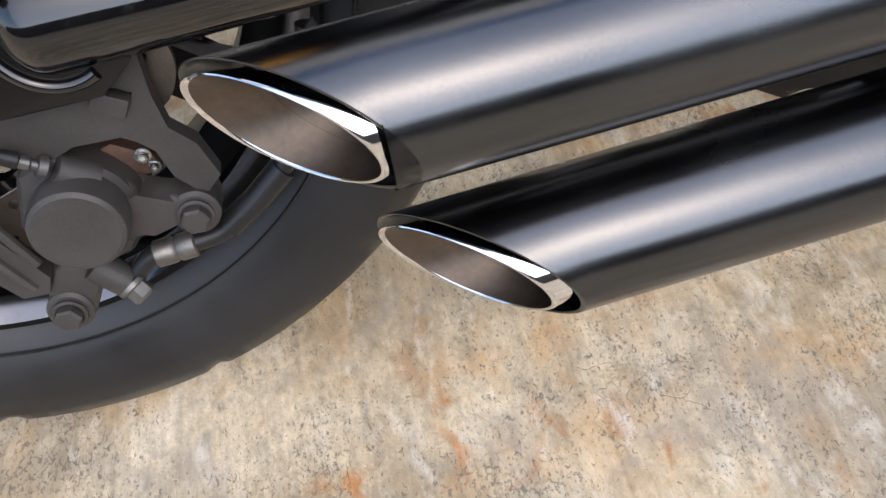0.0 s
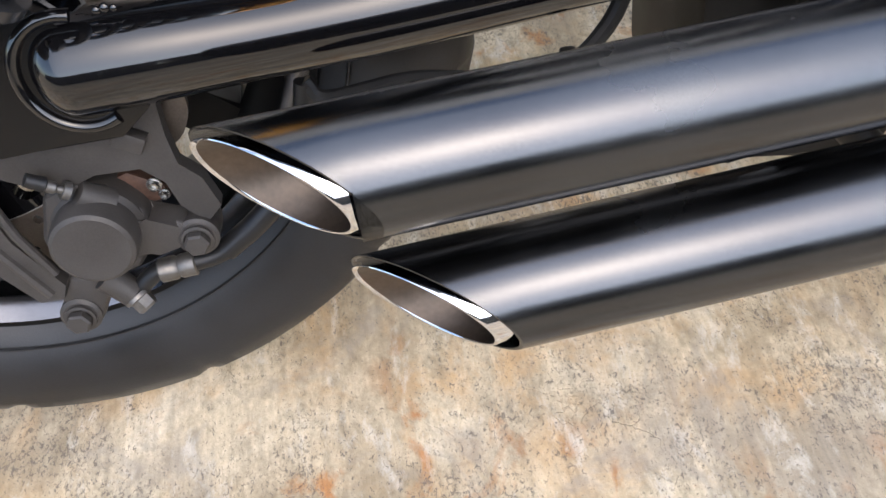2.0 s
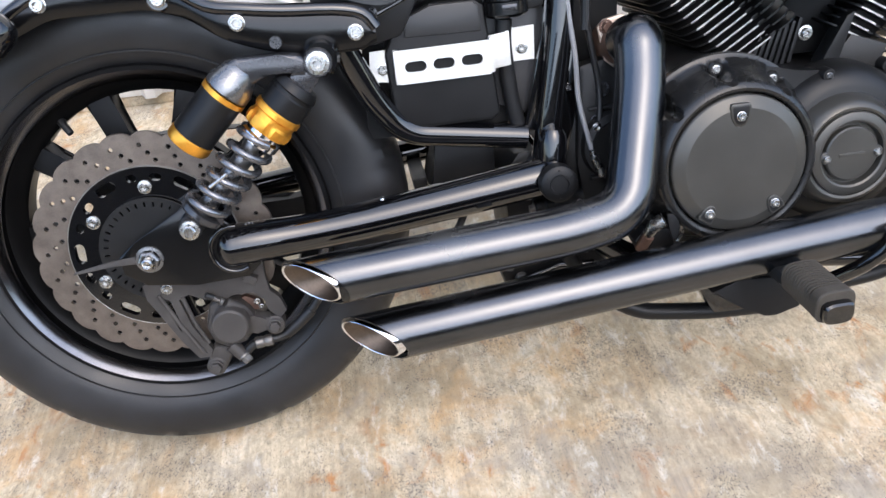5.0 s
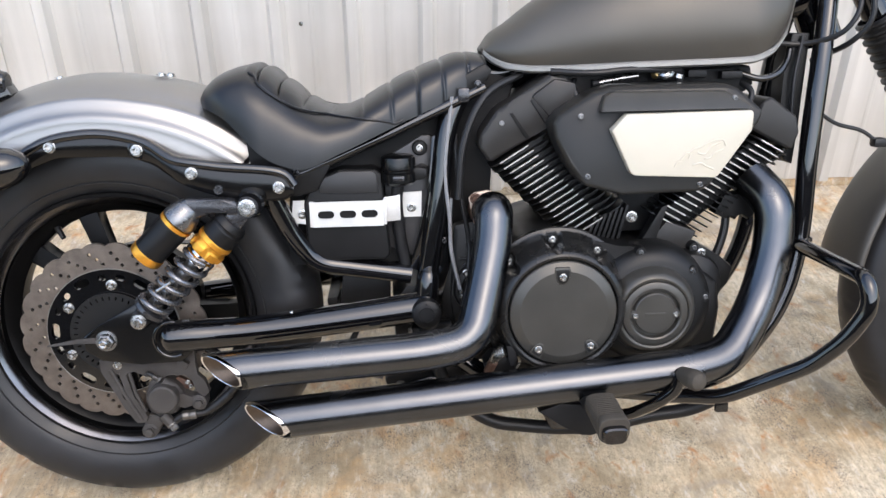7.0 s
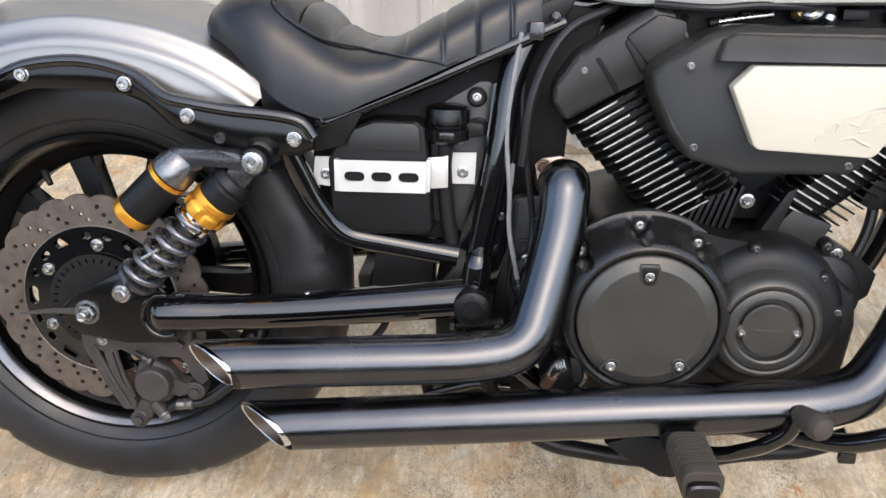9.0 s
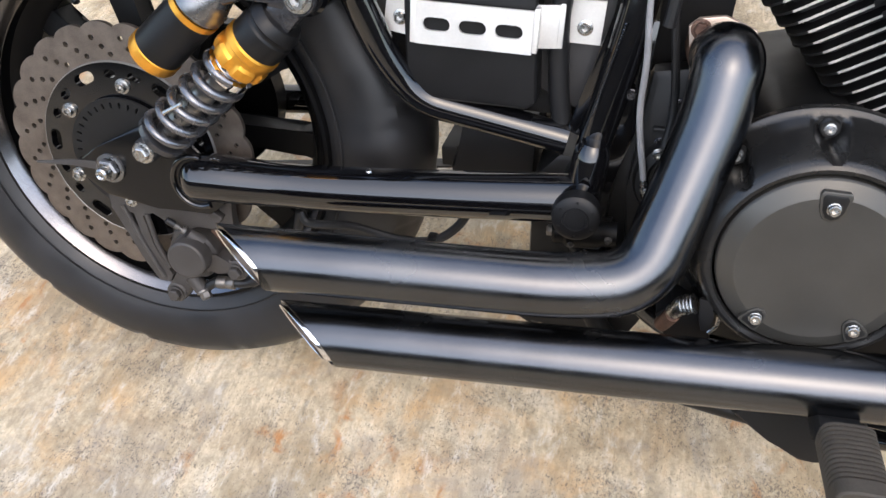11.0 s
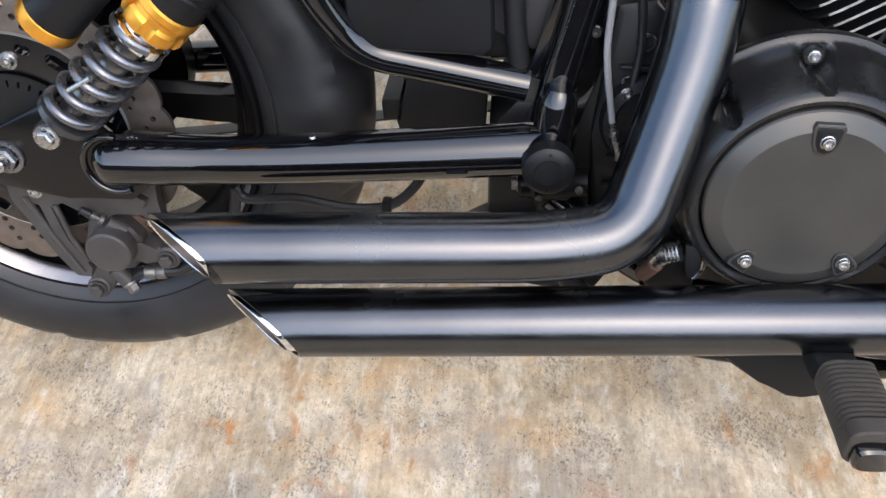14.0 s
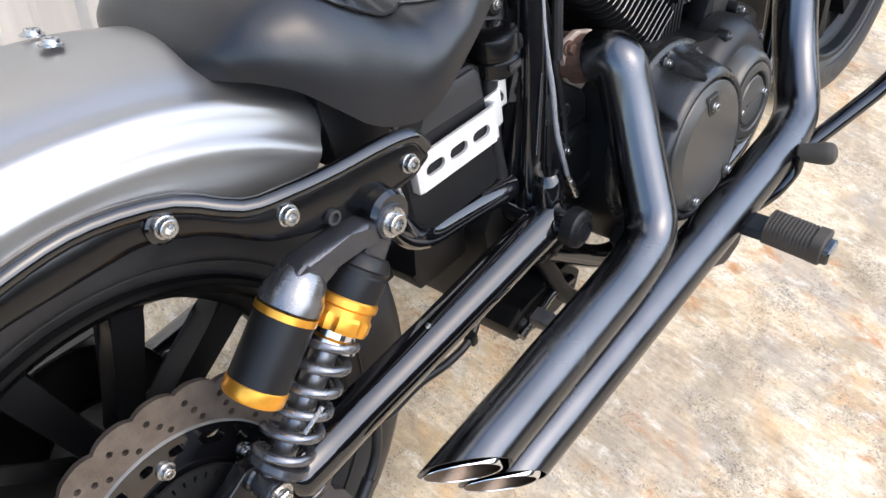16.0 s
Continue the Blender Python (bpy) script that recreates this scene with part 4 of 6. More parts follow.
def seat():
    top = [(0.158, 0.362), (0.175, 0.385), (0.202, 0.403), (0.235, 0.411), (0.260, 0.406), (0.287, 0.389), (0.329, 0.356), (0.360, 0.342), (0.385, 0.342), (0.417, 0.356), (0.462, 0.381), (0.516, 0.406), (0.578, 0.424), (0.606, 0.420)]
    low = [(0.158, 0.352), (0.18, 0.347), (0.205, 0.334), (0.232, 0.308), (0.258, 0.282), (0.285, 0.267), (0.315, 0.260), (0.374, 0.281), (0.460, 0.318), (0.546, 0.355), (0.606, 0.388)]
    wid = [(0.158, 0.060), (0.175, 0.095), (0.21, 0.122), (0.26, 0.138), (0.33, 0.140), (0.40, 0.128), (0.47, 0.108), (0.53, 0.096), (0.606, 0.076)]
    pipe = [(0.232, 0.404), (0.248, 0.398), (0.257, 0.385), (0.289, 0.361), (0.319, 0.346), (0.368, 0.335), (0.435, 0.327), (0.476, 0.316)]
    seams = (0.235, 0.2575, 0.288, 0.324, 0.367, 0.413, 0.457, 0.498, 0.538, 0.577, 0.606)
    n, m = 320, 56

    def section(x, t):
        zt, zl, w = interp(x, top), interp(x, low), interp(x, wid)
        th = abs(t) * math.pi / 2
        y = w * math.sin(th) ** 0.62
        z = zl + (zt - zl) * max(0.0, math.cos(th)) ** 0.62
        return y, z

    rows = []
    for i in range(n + 1):
        x = 0.158 + (0.606 - 0.158) * i / n
        row = []
        for k in range(m + 1):
            t = -1 + 2 * k / m
            y, z = section(x, t)
            pz = interp(x, pipe) if x < 0.476 else 0.0
            if 0.235 < x < 0.605 and z > pz:
                lo_s = max(q for q in seams if q <= x)
                hi_s = min(q for q in seams if q > x)
                u = (x - lo_s) / (hi_s - lo_s)
                puff = (4 * u * (1 - u)) ** 0.5
                deep = math.exp(-(min(x - lo_s, hi_s - x) / 0.0022) ** 2)
                fade = min(1.0, (z - pz) / 0.012)
                rise = (0.009 * puff - 0.004 if x < 0.36 else 0.0022 * puff - 0.001) - 0.0024 * deep
                a = min(1.0, abs(t) / 0.75)
                z += rise * fade * (1 - 0.7 * a * a)
                y += rise * fade * 0.8 * a * a
            row.append((x - 0.004 * math.cos(t * 1.5), math.copysign(y, t), z))
        rows.append(row)
    bm, vs = grid_skin(rows)
    bm.faces.new(vs[0])
    bm.faces.new(vs[-1])
    s = part("seat", bm, LEATHER, bike, "black leather solo seat with pleated padding", sharp=70)
    for sg in (-1, 1):
        pts = []
        for i in range(0, 70):
            x = 0.240 + (0.474 - 0.240) * i / 69
            z0 = interp(x, pipe)
            t = min((q / 200 for q in range(60, 200)), key=lambda q: abs(section(x, q)[1] - z0))
            y, z = section(x, t)
            pts.append((x, sg * (y + 0.0008), z + 0.0008))
        part("piping", tube(pts, 0.0018, 8), LEATHER, s)
    part("seat_pan", prism([(0.262, 0.268), (0.30, 0.256), (0.322, 0.254), (0.46, 0.316), (0.60, 0.378), (0.612, 0.398), (0.60, 0.408), (0.46, 0.338), (0.32, 0.27)], -0.085, 0.085, 0.004), PLASTIC, s)


seat()


def tank():
    low = [(0.602, 0.425), (0.615, 0.413), (0.640, 0.403), (0.683, 0.399), (0.85, 0.404), (1.0, 0.408), (1.035, 0.418), (1.062, 0.445), (1.085, 0.50)]
    top = [(0.602, 0.432), (0.615, 0.452), (0.640, 0.468), (0.683, 0.500), (0.76, 0.545), (0.85, 0.580), (0.95, 0.592), (1.02, 0.585), (1.062, 0.565), (1.085, 0.53)]
    wid = [(0.602, 0.050), (0.64, 0.078), (0.70, 0.102), (0.80, 0.130), (0.90, 0.142), (1.0, 0.140), (1.06, 0.120), (1.085, 0.09)]
    n, m = 90, 40
    rows, edge = [], []
    for i in range(n + 1):
        x = 0.602 + (1.085 - 0.602) * i / n
        zl, zt, w = interp(x, low), interp(x, top), interp(x, wid)
        row = []
        for k in range(m + 1):
            t = k / m * 2 - 1
            a = t * math.pi / 2
            y = w * math.copysign(abs(math.sin(a)) ** 0.75, a)
            h = abs(math.cos(a)) ** 0.8 if abs(t) < 0.9999 else 0.0
            tuck = 1.0 - 0.14 * (1 - h) ** 5
            row.append((x, y * tuck, zl + (zt - zl) * h))
        row += [(x, yy * interp(x, wid) * 0.86, zl) for yy in (0.6, 0.0, -0.6)]
        rows.append(row)
        edge.append((x, -w * 0.865, zl))
    bm, vs = grid_skin(rows, close=True)
    bm.faces.new(vs[0])
    bm.faces.new(vs[-1])
    t = part("fuel_tank", bm, PAINT, bike, "satin grey teardrop fuel tank with a bright lower trim", sharp=60)
    for sg in (1, -1):
        own = bmesh.new()
        rows = []
        for x, y, z in edge:
            y *= sg
            rows.append([(x, y - 0.003 * sg, z + 0.0045), (x, y - 0.0055 * sg, z + 0.002), (x, y - 0.0055 * sg, z - 0.004), (x, y - 0.001 * sg, z - 0.007), (x, y + 0.012 * sg, z - 0.007), (x, y + 0.012 * sg, z + 0.001)])
        own, vs = grid_skin(rows, own, close=True)
        own.faces.new(vs[0])
        own.faces.new(vs[-1])
        part("trim_strip", own, TRIM, t, "bright satin trim strip")


tank()


def frame_tubes():
    fr = part("frame", tube(fillet([(0.262, -0.112, 0.222), (0.292, -0.098, 0.147), (0.325, -0.086, 0.100), (0.40, -0.082, 0.087), (0.478, -0.081, 0.074)], 0.03), 0.0158, 22), GLOSS, bike, "gloss black tubular steel frame")
    part("seat_rail", tube([(0.300, -0.100, 0.243), (0.45, -0.1, 0.306), (0.60, -0.085, 0.372)], 0.0085, 16), GLOSS, fr)
    part("seat_rail", tube([(0.300, 0.100, 0.243), (0.45, 0.1, 0.306), (0.60, 0.085, 0.372)], 0.0085, 16), GLOSS, fr)
    part("rear_downtube", tube(fillet([(0.580, -0.06, 0.40), (0.5385, -0.082, 0.313), (0.526, -0.088, 0.20), (0.506, -0.09, 0.085), (0.497, -0.09, 0.03)], 0.03), 0.0170, 22), GLOSS, fr)
    part("rear_downtube", tube(fillet([(0.580, 0.06, 0.40), (0.5385, 0.082, 0.313), (0.526, 0.088, 0.20), (0.506, 0.09, 0.085), (0.497, 0.09, 0.03)], 0.03), 0.0170, 22), GLOSS, fr)
    part("gusset", prism([(0.49, 0.075), (0.52, 0.19), (0.548, 0.2), (0.545, 0.1), (0.525, 0.02), (0.498, 0.03)], -0.082, -0.075, 0.002), GLOSS, fr)
    part("pivot_bracket", lathe([(0.0180, -0.02), (0.0180, 0.020), (0.0165, 0.030), (0.0130, 0.036), (0, 0.038)], 32, (0.5025, -0.116, 0.052), (0.08, 0.05, 1)), GLOSS, fr, "smooth black clamp over the pivot")
    bm = bmesh.new()
    for k in range(34):
        q = 0.0011 + 0.0003 * math.sin(k * 2.7)
        lathe([(0, -q), (q * 1.1, 0.0), (0, q)], 6, (0.4995 + 0.00057 * k, -0.1065, 0.112 + 0.00266 * k), bm=bm)
    part("weld_seam", bm, GLOSS, fr, "row of small weld beads")
    part("gusset", prism([(0.516, 0.298), (0.548, 0.312), (0.525, 0.19), (0.49, 0.08), (0.476, 0.085), (0.506, 0.2)], -0.086, -0.070, 0.003), GLOSS, fr)
    part("backbone", tube([(0.52, 0, 0.37), (0.8, 0, 0.42), (1.13, 0, 0.50)], 0.03, 20), GLOSS, fr)
    part("cross_plate", prism([(0.28, 0.09), (0.29, 0.26), (0.52, 0.36), (0.54, 0.31), (0.50, 0.09)], -0.058, -0.052, 0.0), DARK, fr)
    part("steering_head", tube([(1.115, 0, 0.57), (1.175, 0, 0.43)], 0.032, 24), GLOSS, fr)
    for sg in (-1, 1):
        part("front_downtube", tube(fillet([(1.152, sg * 0.055, 0.53), (1.134, sg * 0.085, 0.42), (1.119, sg * 0.098, 0.27), (1.118, sg * 0.10, 0.11), (1.088, sg * 0.11, 0.0), (1.0, sg * 0.125, -0.105), (0.92, sg * 0.13, -0.122), (0.62, sg * 0.12, -0.115), (0.51, sg * 0.1, -0.03)], 0.06), 0.0155, 20), GLOSS, fr)
    part("lower_rail_plate", prism([(0.60, -0.105), (0.64, -0.13), (0.72, -0.142), (0.79, -0.14), (0.82, -0.115), (0.70, -0.10)], -0.155, -0.12, 0.006), GLOSS, fr)
    cr = part("rear_cradle", prism([(0.428, -0.100), (0.452, -0.086), (0.476, -0.094), (0.505, -0.080), (0.552, -0.084), (0.580, -0.112), (0.566, -0.140), (0.520, -0.146), (0.492, -0.132), (0.462, -0.142), (0.436, -0.128)], -0.100, -0.025, 0.006), PLASTIC, fr, "black mounting casting under the swingarm pivot")
    part("cradle_bolt", socket_bolt((0.455, -0.100, -0.112), 0.0055, 0.006, washer=1.5), DULL, cr)
    part("cradle_link", tube([(0.440, -0.108, -0.118), (0.505, -0.106, -0.100), (0.552, -0.105, -0.104)], 0.0062, 14), GLOSS, cr)
    part("neck_gusset", prism([(1.090, 0.445), (1.120, 0.445), (1.112, 0.300), (1.108, 0.235), (1.092, 0.245), (1.080, 0.330), (1.082, 0.400)], -0.070, -0.030, 0.004), ENGINE, fr, "black gusset below the steering head")
    part("rail_clamp", box((0.566, -0.086, 0.362), (0.018, 0.03, 0.022), 0.004), SPRING, fr)
    part("rail_bolt", hex_bolt((0.304, -0.108, 0.25), 0.004, 0.005), SPRING, fr)
    part("rail_bolt", hex_bolt((0.588, -0.094, 0.379), 0.0035, 0.004), SPRING, fr)
    return fr


frame_tubes()


def side_box():
    b = part("battery_box", prism([(0.328, 0.232), (0.340, 0.241), (0.372, 0.253), (0.425, 0.252), (0.436, 0.244), (0.446, 0.112), (0.436, 0.105), (0.330, 0.105), (0.316, 0.118), (0.312, 0.2)], -0.098, -0.045, 0.006, 3), PLASTIC, bike, "matte black plastic battery box")
    part("raised_panel", prism([(0.338, 0.216), (0.341, 0.238), (0.372, 0.2495), (0.421, 0.249), (0.428, 0.243), (0.430, 0.214)], -0.102, -0.096, 0.0022), PANEL, b, "dark grey satin raised panel")
    part("side_plate", prism([(0.44, 0.12), (0.44, 0.262), (0.50, 0.298), (0.512, 0.298), (0.523, 0.288), (0.512, 0.21), (0.485, 0.10)], -0.066, -0.058, 0.002), SIDEGREY, b, "dark grey metal side plate")
    for x, z in ((0.497, 0.279), (0.500, 0.241)):
        part("plate_boss", lathe([(0, 0.0), (0.0125, 0.0), (0.0125, 0.004), (0.0095, 0.006), (0, 0.006)], 26, (x, -0.066, z), (0, -1, 0)), PLASTIC, b)
        part("plate_bolt", socket_bolt((x, -0.072, z), 0.0042, 0.004, washer=1.3), STEEL, b)
    reg = part("relay", lathe([(0, 0.022), (0.020, 0.022), (0.0265, 0.019), (0.0275, 0.014), (0.0275, 0.001), (0.0245, -0.001), (0.0245, -0.004), (0.027, -0.006), (0.027, -0.020), (0.022, -0.024), (0, -0.024)], 36, (0.462, -0.092, 0.250), (0, 0, 1)), STRUT, bike, "round black plastic relay holder")
    part("relay_arm", prism([(0.478, 0.254), (0.506, 0.250), (0.508, 0.234), (0.478, 0.228)], -0.096, -0.076, 0.004), PLASTIC, reg)
    part("label_band", box((0.462, -0.1195, 0.2385), (0.018, 0.002, 0.007), 0.0008), SPRING, reg)
    part("cable_boot", tube(smooth_curve([(0.46, -0.085, 0.222), (0.458, -0.083, 0.19), (0.463, -0.078, 0.13), (0.47, -0.075, 0.09)]), 0.010, 14), CABLE, reg)
    # strap
    z0, z1 = 0.163, 0.203
    mid = [(0.327, z0), (0.437, z0), (0.437, z1), (0.327, z1)]
    slots = [slot_pts(0.347 + 0.034 * k, 0.1825, 0.026, 0.0125) for k in range(3)]
    st = part("battery_strap", plate(mid, slots, -0.108, -0.1045), BRACKET, bike, "pale aluminium battery strap with three slots")
    part("slot_backing", box((0.381, -0.1030, 0.1825), (0.10, 0.001, 0.02), 0.0), DARK, st)
    part("left_tab", plate([(0.291, 0.168), (0.3215, 0.164), (0.3215, 0.2035), (0.295, 0.203)], [ring_pts(0.3085, 0.1815, 0.0042, 14)], -0.091, -0.0878), BRACKET, st)
    part("fold", box((0.3245, -0.0975, 0.1833), (0.0055, 0.021, 0.040), 0.0012), BRACKET, st)
    part("right_fold", prism([(0.4375, 0.166), (0.459, 0.168), (0.459, 0.208), (0.4375, 0.206)], -0.0965, -0.0925, 0.001), BRACKET, st)
    part("fold", box((0.4395, -0.1002, 0.185), (0.005, 0.0145, 0.041), 0.0012), BRACKET, st)
    part("right_tab", plate([(0.4625, 0.1685), (0.497, 0.1685), (0.4985, 0.2095), (0.4625, 0.2085)], [ring_pts(0.4815, 0.184, 0.0042, 14)], -0.0735, -0.0700), BRACKET, st)
    part("fold", box((0.4610, -0.0830, 0.1885), (0.005, 0.025, 0.041), 0.0012), BRACKET, st)
    part("strap_screw", socket_bolt((0.3085, -0.0912, 0.1815), 0.0050, 0.006, washer=1.5), STEEL, st)
    part("strap_screw", socket_bolt((0.4815, -0.0737, 0.184), 0.0050, 0.006, washer=1.5), STEEL, st)


side_box()


def exhaust(name, path, r, cut, label):
    """One pipe with a slash-cut end and a bright rolled tip inside it."""
    fr = frames_along(path)
    n = 44
    bm = bmesh.new()
    rings = []
    for p, t, s, u in fr:
        rings.append([p + (s * math.cos(a) + u * math.sin(a)) * r for a in (2 * math.pi * k / n for k in range(n))])
    d = fr[0][1]

    def slash(pts, axis_p, shift=0.0, ease=1.0):
        out = []
        for q in pts:
            x = cut[0] - cut[1] * ease * (q.y - axis_p.y) - cut[2] * ease * (q.z - axis_p.z) + shift
            out.append(q + d * ((x - q.x) / d.x))
        return out

    rings[0] = slash(rings[0], fr[0][0])
    bm, vs = grid_skin([[*g] for g in rings], bm, close=True)
    bm.faces.new(vs[-1])
    ob = part(name, bm, SATIN, bike, label, sharp=50)
    p0, s0, u0 = fr[0][0], fr[0][2], fr[0][3]

    def ring(rr, shift, ease=1.0):
        pts = [p0 + (s0 * math.cos(a) + u0 * math.sin(a)) * rr for a in (2 * math.pi * k / n for k in range(n))]
        return slash(pts, p0, shift, ease)

    # the shell's wall, the gap behind it and the bright inner tube that stands proud
    lip, _ = grid_skin([ring(r, 0.0), ring(r - 0.0006, -0.0005), ring(r - 0.0014, 0.0), ring(r - 0.0014, 0.0165), ring(r - 0.0105, 0.0165)], close=True)
    part("shell_edge", lip, SATIN, ob, sharp=40)
    tip, _ = grid_skin([ring(r - 0.0078, 0.017), ring(r - 0.0066, 0.010), ring(r - 0.0056, 0.003), ring(r - 0.0049, -0.0040), ring(r - 0.0047, -0.0056), ring(r - 0.0051, -0.0062), ring(r - 0.0057, -0.0058), ring(r - 0.0060, -0.0046)], close=True)
    part("tip_ring", tip, CHROME, ob, "polished chrome tip ring", sharp=60)
    bore, v2 = grid_skin([ring(r - 0.0060, -0.0047), ring(r - 0.0074, 0.004), ring(r - 0.0104, 0.017), ring(r - 0.0108, 0.05), ring(r - 0.0108, 0.14), ring(r - 0.0108, 0.26)], close=True)
    bore.faces.new(v2[-1])
    part("bore", bore, BORE, ob, "brown-tinted bare metal bore")
    return ob


up_path = fillet([(0.19, -0.2429, -0.0169), (0.50, -0.2243, -0.0053), (0.566, -0.216, 0.006), (0.590, -0.178, 0.090), (0.603, -0.158, 0.142), (0.607, -0.143, 0.190), (0.6045, -0.114, 0.1825)], 0.050, 9)
up_path = [up_path[0]] + [up_path[0].lerp(up_path[1], k / 8) for k in range(1, 8)] + up_path[1:]
p1 = exhaust("upper_exhaust_pipe", up_path, 0.0297, (0.199, 1.10, 0.58), "satin black upper exhaust pipe with slash-cut chrome tip")
lo_path = fillet([(0.24, -0.2317, -0.1031), (0.90, -0.2206, -0.0510), (0.965, -0.210, -0.038), (1.025, -0.168, 0.035), (1.050, -0.150, 0.127), (1.050, -0.14, 0.19), (1.025, -0.10, 0.222)], 0.055, 9)
lo_path = [lo_path[0]] + [lo_path[0].lerp(lo_path[1], k / 12) for k in range(1, 12)] + lo_path[1:]
exhaust("lower_exhaust_pipe", lo_path, 0.0308, (0.2545, 1.05, 0.61), "satin black lower exhaust pipe with slash-cut chrome tip")
part("pipe_bracket", prism([(0.410, -0.040), (0.428, -0.036), (0.432, -0.046), (0.428, -0.056), (0.410, -0.052)], -0.205, -0.150, 0.003), DULL, p1)
part("exhaust_flange", prism([(0.572, 0.200), (0.580, 0.208), (0.602, 0.212), (0.630, 0.202), (0.638, 0.182), (0.624, 0.146), (0.606, 0.138), (0.580, 0.158)], -0.094, -0.087, 0.002), FLANGE, p1, "tarnished heat-tinted exhaust flange")
part("flange_nut", hex_bolt((0.583, -0.094, 0.199), 0.0062, 0.009), RUSTY, p1)
part("flange_nut", hex_bolt((0.622, -0.094, 0.152), 0.0062, 0.009), RUSTY, p1)
part("header_stub", tube([(0.6048, -0.120, 0.1838), (0.6043, -0.104, 0.180), (0.604, -0.095, 0.178), (0.603, -0.045, 0.172)], [0.0262, 0.0262, 0.0285, 0.0285], 28), RUSTY, p1, "bare brown header pipe")


def cylinder(name, a, b, along, half, count, label, half_end=None, split=None, full=-1.0):
    """A finned barrel: fins stacked from a to b, each lying along a direction."""
    a, b = Vector((a[0], 0, a[1])), Vector((b[0], 0, b[1]))
    u = Vector((along[0], 0, along[1])).normalized()
    v = Vector((-u.z, 0, u.x))
    core = [a - u * half * 0.72, a + u * half * 0.72, b + u * half * 0.72, b - u * half * 0.72]
    c = part(name, prism([(p.x, p.z) for p in core], -0.088, 0.088, 0.01, 3), ENGINE, bike, label)
    for i in range(count):
        t = i / (count - 1)
        p = a.lerp(b, t)
        hw = (half + ((half_end or half) - half) * t) * (1.0 if i % 2 else 0.97)
        bm = bmesh.new()
        pts = []
        for sx, sy in ((-1, -1), (1, -1), (1, 1), (-1, 1)):
            pts.append((sx * hw, sy * 0.108))
        own = bmesh.new()
        lo, hi = [], []
        rr = 0.022
        outline = []
        for (x, y), a0 in zip(pts, (180, 270, 0, 90)):
            cx, cy = x - math.copysign(rr, x), y - math.copysign(rr, y)
            for k in range(6):
                an = radians(a0 + 90 * k / 5)
                outline.append((cx + rr * math.cos(an), cy + rr * math.sin(an)))
            if split is not None and a0 == 180 and t >= full:
                outline += [(hw * split, -0.108), (hw * split + 0.001, -0.102), (hw * split + 0.011, -0.102), (hw * split + 0.012, -0.108)]
        for x, y in outline:
            q = p + u * x + Vector((0, y, 0))
            lo.append(own.verts.new(q - v * 0.0011))
            hi.append(own.verts.new(q + v * 0.0011))
        own.faces.new(lo)
        own.faces.new(hi)
        k = len(outline)
        for j in range(k):
            f = own.faces.new((lo[j], lo[(j + 1) % k], hi[(j + 1) % k], hi[j]))
            mid = (outline[j][1] + outline[(j + 1) % k][1]) / 2
            if mid < -0.1065 and (split is None or t < full or outline[j][0] < hw * split - 0.001):
                f.material_index = 1
        bm.free()
        part("fin", own, [ENGINE, FINEDGE], c)
    return c


HOUSING_BOLTS = (12, 54, 95, 138)


